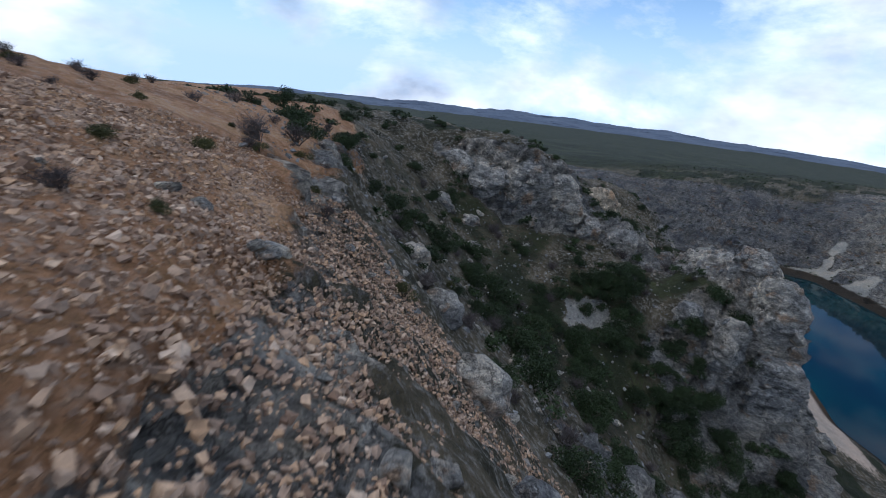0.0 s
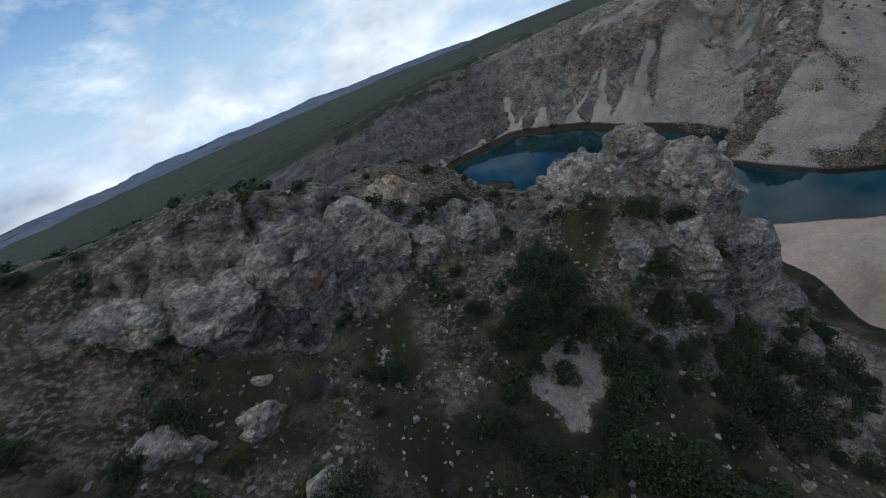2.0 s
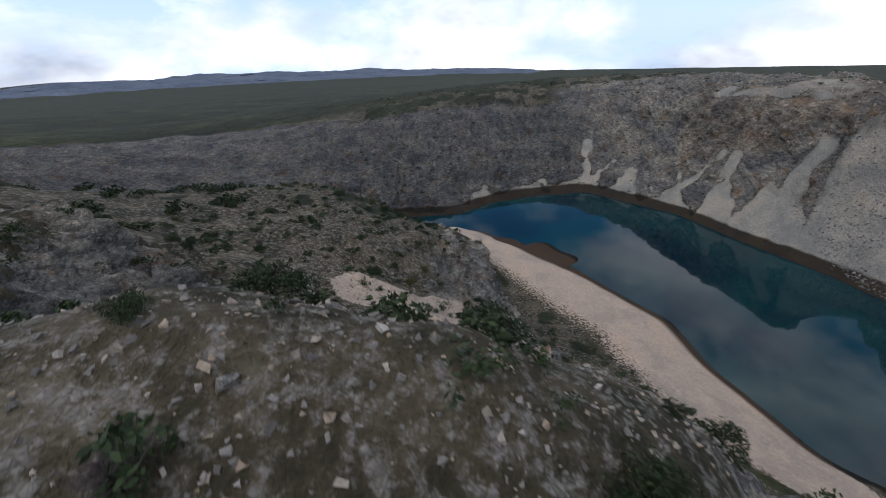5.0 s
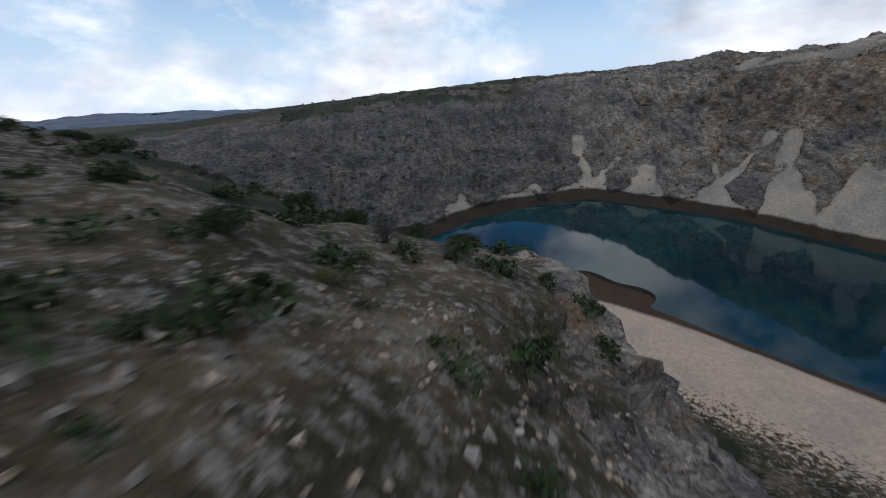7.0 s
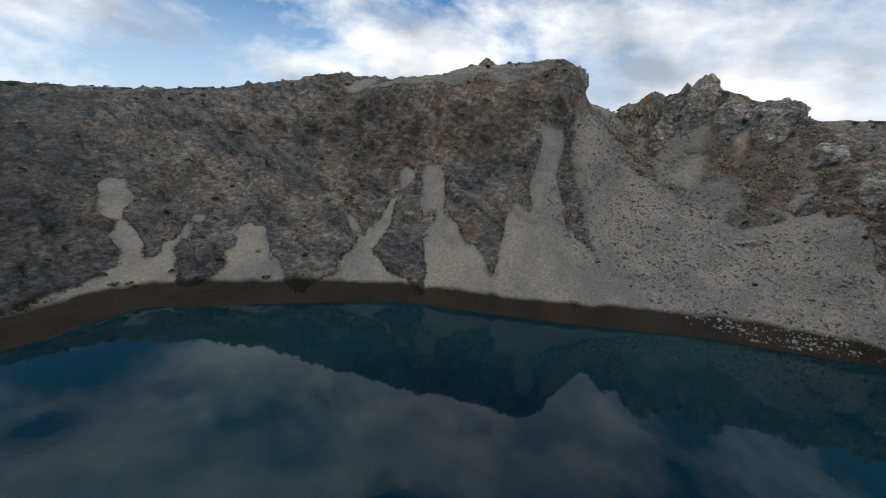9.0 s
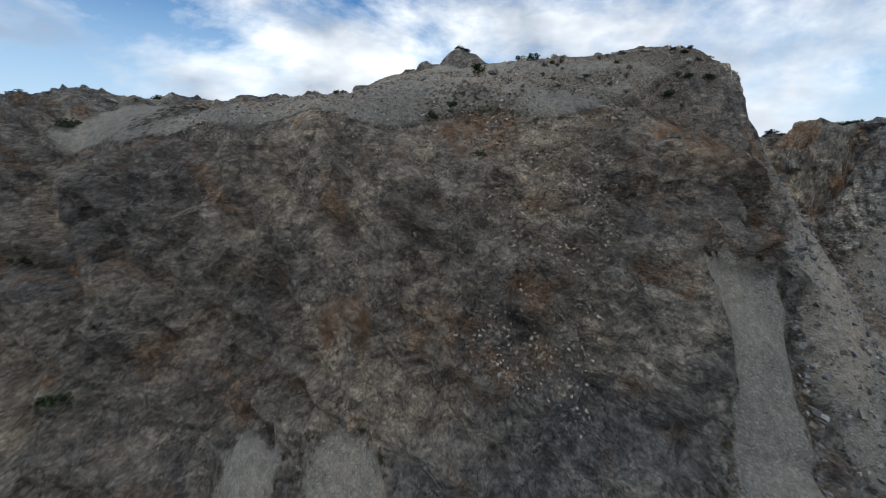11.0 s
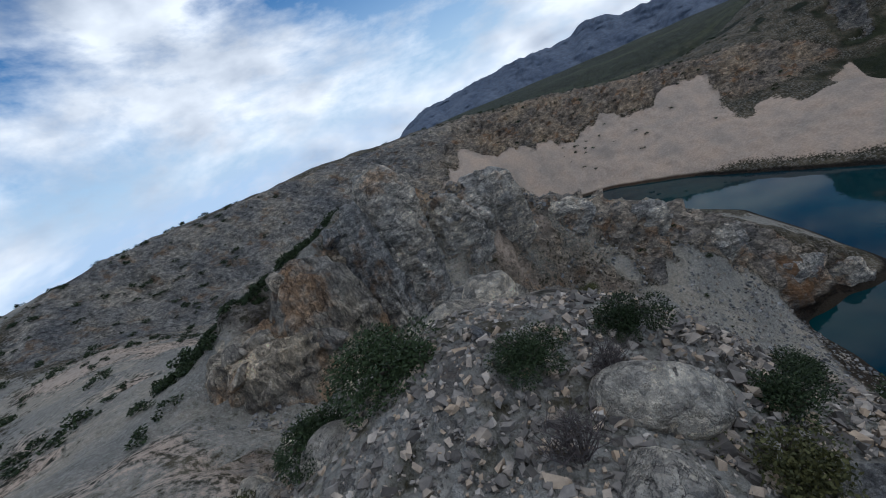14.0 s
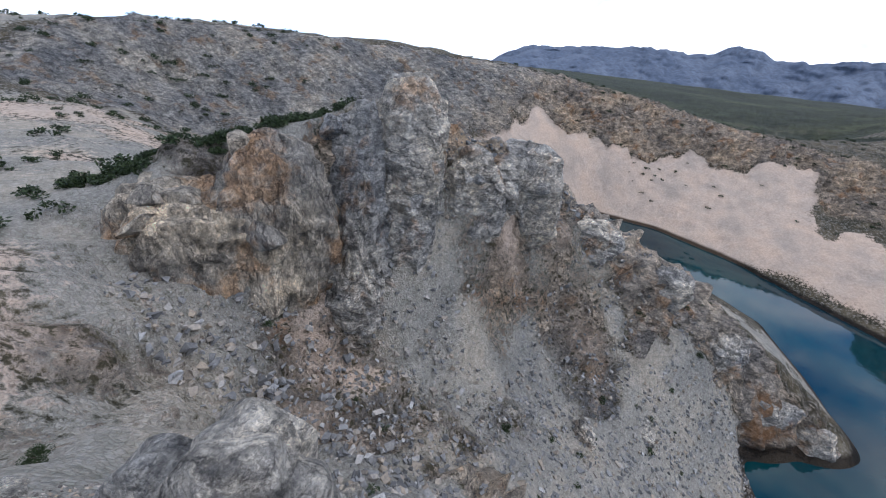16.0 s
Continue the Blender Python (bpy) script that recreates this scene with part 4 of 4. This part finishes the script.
thicket("bank_scrub", 520, (-60, 176, 84, 290), 0.3, 0.9, "tiny dark bushes on the rocky far bank", 6, 1.4)
thicket("spur_scrub", 70, (62, 112, 112, 164), 0.2, 0.5, "tiny dark bushes on the scree slope", 7, 1.3)
thicket("wall_scrub", 420, (40, -30, 190, 60), 0.4, 1.0, "dark green scrub on the rim of the canyon wall", 8, 1.2)
thicket("plain_scrub", 500, (95, 100, 210, 190), 0.4, 1.2, "dark bushes in strips on grey slopes", 9, 1.2)
thicket("crag_scrub", 190, (96, 147, 108, 168), 0.3, 0.75, "dense green scrub on the back of the folded crag", 10, 9.0, lambda x, y, z: float(near_line(np.array(x), np.array(y), [(103, 161), (100.6, 157), (98.8, 150)])) < 1.3)

# boulders and bedded crags
BOULDERS = []
for i in range(9):
    v, f = stone_shape(3, 100 + i)
    me = mesh_from("boulder", v, f)
    me.polygons.foreach_set("use_smooth", np.zeros(len(f), bool))
    me.materials.append(MAT_BLOCK)
    BOULDERS.append(me)


def boulder(x, y, s, label, sink=0.25):
    ob = new("boulder", rng.choice(BOULDERS))
    ob.matrix_basis = Matrix.Translation((x, y, height(x, y) + s * (0.35 - sink))) @ Euler((rng.uniform(-0.4, 0.4), rng.uniform(-0.4, 0.4), rng.uniform(0, 6.28))).to_matrix().to_4x4()
    ob.scale = (s * rng.uniform(0.8, 1.3), s, s * rng.uniform(0.7, 1.0))
    return tagged(ob, label, "boulder", "boulders")


def boulders(n, box, lo, hi, label, keep=None, gap=0.8):
    made = tries = 0
    while made < n and tries < n * 20:
        tries += 1
        x, y = rng.uniform(box[0], box[2]), rng.uniform(box[1], box[3])
        z = height(x, y)
        s = lo + (hi - lo) * rng.random() ** 2.2
        if z < 0.8 or (keep and not keep(x, y, z)) or not clear(x, y, z + s * 0.3, s + gap):
            continue
        boulder(x, y, s, label)
        made += 1


boulders(80, (-16, -3, 3, 14), 0.12, 0.5, "grey limestone boulder lying on red stony earth", None, 0.9)
boulders(40, (-34, 14, 4, 48), 0.2, 0.8, "weathered grey boulder among shrubs in the hollow")
boulders(40, (-30, 52, 6, 110), 0.2, 0.8, "pale grey boulder on the dry hillside", off_beach)
boulders(110, (72, 162, 86, 182), 0.12, 0.5, "pale broken limestone block on the crest", None, 0.3)
boulders(30, (60, 128, 90, 162), 0.15, 0.6, "grey block fallen onto the scree slope")


def outcrop(x, y, size, tilt, turn, seed, label, lift=0.0, level=4, beds=1.6, material=None, rough=1.0):
    v, f = outcrop_shape(level, seed, size, tilt, beds, rough)
    me = mesh_from("rock_outcrop", v, f)
    me.materials.append(material or MAT_ROCK)
    for p in me.polygons:
        p.use_smooth = False
    ob = new("rock_outcrop", me)
    ob.matrix_basis = Matrix.Translation((x, y, height(x, y) + lift)) @ Matrix.Rotation(turn, 4, "Z")
    pick = random.Random(seed)
    count = 14 if max(size) > 4 else 7 if max(size) > 2 else 3
    for _ in range(count):
        k = pick.randrange(len(v))
        if v[k][2] < -0.3 * size[2]:
            continue
        block = new("block", pick.choice(BOULDERS))
        block.parent = ob
        block.material_slots[0].link = "OBJECT"
        block.material_slots[0].material = material or MAT_ROCK
        b = min(size) * pick.uniform(0.22, 0.42)
        block.matrix_basis = Matrix.Translation(Vector(v[k]) * 0.95) @ Euler((pick.uniform(-0.3, 0.3), pick.uniform(-0.3, 0.3), pick.uniform(0, 6.28))).to_matrix().to_4x4() @ Matrix.Diagonal((b * 1.2, b, b * pick.uniform(0.8, 1.5), 1))
    return tagged(ob, label, "rock", "rock outcrops")


# the folded crag beyond the crest, and bedded crags in the land
def buttress(x, y, top, size, tilt, turn, seed, label, beds, material, rough=0.45):
    outcrop(x, y, size, tilt, radians(turn), seed, label, top - 0.86 * size[2] - height(x, y), 5, beds, material, rough)


buttress(97.4, 159.6, 30.2, (3.0, 3.4, 3.6), 1.45, -40, 21, "orange-stained end of the great folded crag", 1.0, MAT_FOLD)
buttress(96.0, 156.2, 30.8, (4.2, 3.6, 6.6), 1.45, -55, 27, "great folded limestone crag stained orange at its foot", 0.9, MAT_FOLD)
buttress(95.0, 151.8, 32.0, (4.4, 3.6, 8.4), 1.4, -65, 22, "grey limestone buttress with upright flutes", 1.0, MAT_ROCK)
buttress(94.4, 148.2, 33.2, (3.4, 3.2, 8.6), 1.35, -75, 23, "grey folded limestone peak above pale scree", 1.0, MAT_ROCK)
buttress(92.6, 143.6, 29.4, (3.2, 2.8, 5.6), 1.3, -70, 28, "grey limestone rib beside the peak", 1.1, MAT_ROCK)
buttress(91.0, 138.8, 29.6, (4.2, 3.4, 4.6), 1.2, 30, 29, "rounded grey peak at the head of the spur", 1.1, MAT_ROCK)
buttress(-19.8, 62.9, 41.5, (4.2, 3.2, 5.0), 0.7, 20, 24, "broken grey and orange crag on the hillside", 1.2, MAT_FOLD, 0.7)
for x, y, top, size, turn, seed in ((81.7, 166.2, 33.9, (0.9, 0.6, 1.5), 40, 25), (82.4, 165.7, 33.2, (0.8, 0.6, 1.4), 70, 26), (81.1, 166.7, 34.3, (0.6, 0.5, 0.9), 20, 30), (83.3, 166.3, 32.4, (0.8, 0.7, 1.5), 100, 31)):
    buttress(x, y, top, size, 1.2, turn, seed, "pale jagged rock rib on the crest", 2.2, MAT_PALE, 0.9)
CRAGS = [
    # x, y, half sizes, lean of beds, turn
    (-30, 47, 4.2, 2.2, 3.2, 0.9, 10), (-25.5, 49, 4.4, 2.4, 4.2, 0.8, 25), (-21, 52.5, 4.0, 2.4, 4.4, 0.8, 40), (-17, 54, 2.6, 2.0, 3.4, 0.7, 10), (-13, 55, 2.4, 1.8, 2.6, 0.7, 0),
    (-35, 45.5, 3.0, 2.0, 2.4, 0.9, 0), (-28, 40, 1.8, 1.3, 1.4, 0.6, 30), (-24, 36, 1.6, 1.2, 1.3, 0.6, 60), (-31, 38, 2.2, 1.4, 1.6, 0.7, 15),
    (4.6, 52.5, 3.2, 3.0, 5.2, 0.5, 20), (1.5, 55, 3.4, 2.8, 4.6, 0.5, 35), (-2.2, 58.5, 3.2, 2.4, 3.4, 0.5, 30), (7, 49.5, 3.0, 2.6, 4.0, 0.5, 0), (2, 48.5, 2.6, 2.4, 4.2, 0.5, 10), (-2.6, 48.5, 2.0, 1.6, 2.6, 0.6, 20), (10, 53, 2.8, 2.4, 3.8, 0.5, 70),
    (-6, 10, 1.6, 1.2, 1.4, 0.6, 30), (-2, 7.5, 1.4, 1.0, 1.3, 0.6, 10), (-11, 14, 1.7, 1.2, 1.5, 0.6, 45), (-17, 18, 1.6, 1.1, 1.2, 0.6, 30), (3, 6, 1.6, 1.3, 1.6, 0.6, 0),
    (16, 74, 2.6, 1.8, 2.2, 0.6, 60), (20, 80, 2.4, 1.8, 2.0, 0.6, 20), (-2, 90, 1.6, 1.2, 1.0, 0.7, 30), (-8, 104, 2.2, 1.5, 1.4, 0.7, 60), (-10, 114, 2.0, 1.4, 1.3, 0.7, 70), (-9, 122, 2.0, 1.4, 1.3, 0.7, 75),
    (92, 136, 3.6, 2.2, 2.6, 1.2, 20), (86, 132, 3.4, 2.0, 2.4, 1.2, 25), (79, 128, 3.4, 2.0, 2.4, 1.1, 30), (72, 124.5, 3.2, 2.0, 2.4, 1.1, 30), (64, 120.5, 3.0, 2.0, 2.6, 1.0, 30), (59, 118.5, 2.4, 1.8, 2.4, 1.0, 35), (80, 144, 1.8, 1.2, 1.3, 1.2, -60), (76, 138, 1.6, 1.0, 1.1, 1.2, -60),
]
for i, (x, y, a, b, c, lean_, turn_) in enumerate(CRAGS):
    outcrop(x, y, (a, b, c), lean_, radians(turn_), 40 + i, "bedded grey limestone outcrop " + zone(x, y), -0.35 * c, 4, 1.3)

for i in range(26):
    x, y = rng.uniform(74.5, 82.5), rng.uniform(165.5, 180)
    s = rng.uniform(0.22, 0.5)
    if clear(x, y, height(x, y), s + 0.6):
        outcrop(x, y, (s, s * 0.7, s * 0.6), 1.2, rng.uniform(0, 3), 120 + i, "pale broken bedrock on the rubble crest", -0.1 * s, 3, 2.4, MAT_PALE, 1.0)

# loose stones, too many to count
CORNERS = np.array([(x, y, z) for x in (-1, 1) for y in (-1, 1) for z in (-1, 1)], float)
SIDES = np.array([(0, 1, 3), (0, 3, 2), (4, 6, 7), (4, 7, 5), (0, 4, 5), (0, 5, 1), (2, 3, 7), (2, 7, 6), (0, 2, 6), (0, 6, 4), (1, 5, 7), (1, 7, 3)])


def block_shape(seed):
    """A small broken block with skewed sides."""
    r = np.random.RandomState(seed)
    v = CORNERS * (1 + r.uniform(-0.8, 0.15, (8, 3)))
    return v * np.array([r.uniform(0.7, 1.1), r.uniform(0.5, 0.9), r.uniform(0.45, 0.85)]), SIDES


def stones(name, n, box, lo, hi, label, material, seed, keep=None):
    r = np.random.RandomState(seed)
    protos = np.array([block_shape(300 + i)[0] for i in range(14)])
    x, y = r.uniform(box[0], box[2], n), r.uniform(box[1], box[3], n)
    z = heights(x, y)
    good = z > 0.3
    if keep:
        good &= keep(x, y, z)
    x, y, z = x[good], y[good], z[good]
    n = len(x)
    s = lo * (hi / lo) ** (r.uniform(size=n) ** 1.7)
    a, b, c = r.uniform(-0.6, 0.6, n), r.uniform(-0.6, 0.6, n), r.uniform(0, 6.28, n)
    v = protos[r.randint(14, size=n)] * s[:, None, None]
    for i, j, k in ((1, 2, a), (2, 0, b), (0, 1, c)):
        p, q = v[:, :, i].copy(), v[:, :, j].copy()
        cos, sin = np.cos(k)[:, None], np.sin(k)[:, None]
        v[:, :, i], v[:, :, j] = p * cos - q * sin, p * sin + q * cos
    v = (v + np.stack([x, y, z + s * 0.15], -1)[:, None, :]).reshape(-1, 3)
    f = (SIDES[None] + 8 * np.arange(n)[:, None, None]).reshape(-1, 3)
    me = bpy.data.meshes.new(name)
    me.vertices.add(len(v))
    me.vertices.foreach_set("co", v.ravel().astype(np.float32))
    me.loops.add(len(f) * 3)
    me.loops.foreach_set("vertex_index", f.ravel().astype(np.int32))
    me.polygons.add(len(f))
    me.polygons.foreach_set("loop_start", np.arange(0, len(f) * 3, 3, dtype=np.int32))
    me.polygons.foreach_set("use_smooth", np.zeros(len(f), bool))
    me.update(calc_edges=True)
    me.materials.append(material)
    return tagged(new(name, me), label, "stones", kind="stuff")


def stone_material(name, lo, hi):
    m, n, l, b = nt(name)
    geo = n.new("ShaderNodeNewGeometry")
    t = tex(n, l, "ShaderNodeTexNoise", geo.outputs["Position"], 9.0, Detail=5.0, Roughness=0.7)
    c = ramp(n, l, geo.outputs["Random Per Island"], ((0.0, lo), (0.55, tuple(0.5 * (a + b) for a, b in zip(lo, hi))), (0.8, tuple(0.72 * k * w for k, w in zip(hi, (1.12, 0.94, 0.74)))), (1.0, hi)))
    f = ramp(n, l, t.outputs["Fac"], ((0.3, (0.6, 0.6, 0.62)), (0.7, (1.25, 1.22, 1.18))))
    l.new(mixc(n, l, 1.0, c, f, "MULTIPLY"), b.inputs["Base Color"])
    b.inputs["Roughness"].default_value = 0.92
    bump(n, l, b, t.outputs["Fac"], 0.5, 0.03)
    return m


STONE_WARM = stone_material("warm_stones", (0.19, 0.12, 0.08), (0.56, 0.43, 0.32))
STONE_PALE = stone_material("pale_stones", (0.09, 0.082, 0.074), (0.36, 0.335, 0.3))
STONE_CREST = stone_material("crest_rubble", (0.08, 0.072, 0.065), (0.46, 0.42, 0.37))
STONE_GREY = stone_material("grey_stones", (0.1, 0.1, 0.1), (0.34, 0.34, 0.33))
stones("field_stones", 40000, (-15, -4, 2, 12), 0.018, 0.1, "small angular stones strewn over red earth", STONE_WARM, 1)
stones("hollow_stones", 3500, (-34, 10, 6, 56), 0.05, 0.25, "grey stones scattered in the hollow", STONE_GREY, 2)
stones("hill_stones", 34000, (-34, 54, 12, 112), 0.03, 0.12, "pale stones scattered over the hillside", STONE_PALE, 3, off_beach)
stones("brow_stones", 20000, (64, 172, 76, 196), 0.02, 0.11, "pale broken stones on the brow of the far bank", STONE_CREST, 6)
stones("crest_stones", 95000, (74, 163, 85.5, 179), 0.01, 0.055, "pale broken stones covering the crest", STONE_CREST, 4)
stones("slope_stones", 14000, (62, 126, 96, 164), 0.05, 0.28, "grey stones on the scree slope", STONE_GREY, 5)
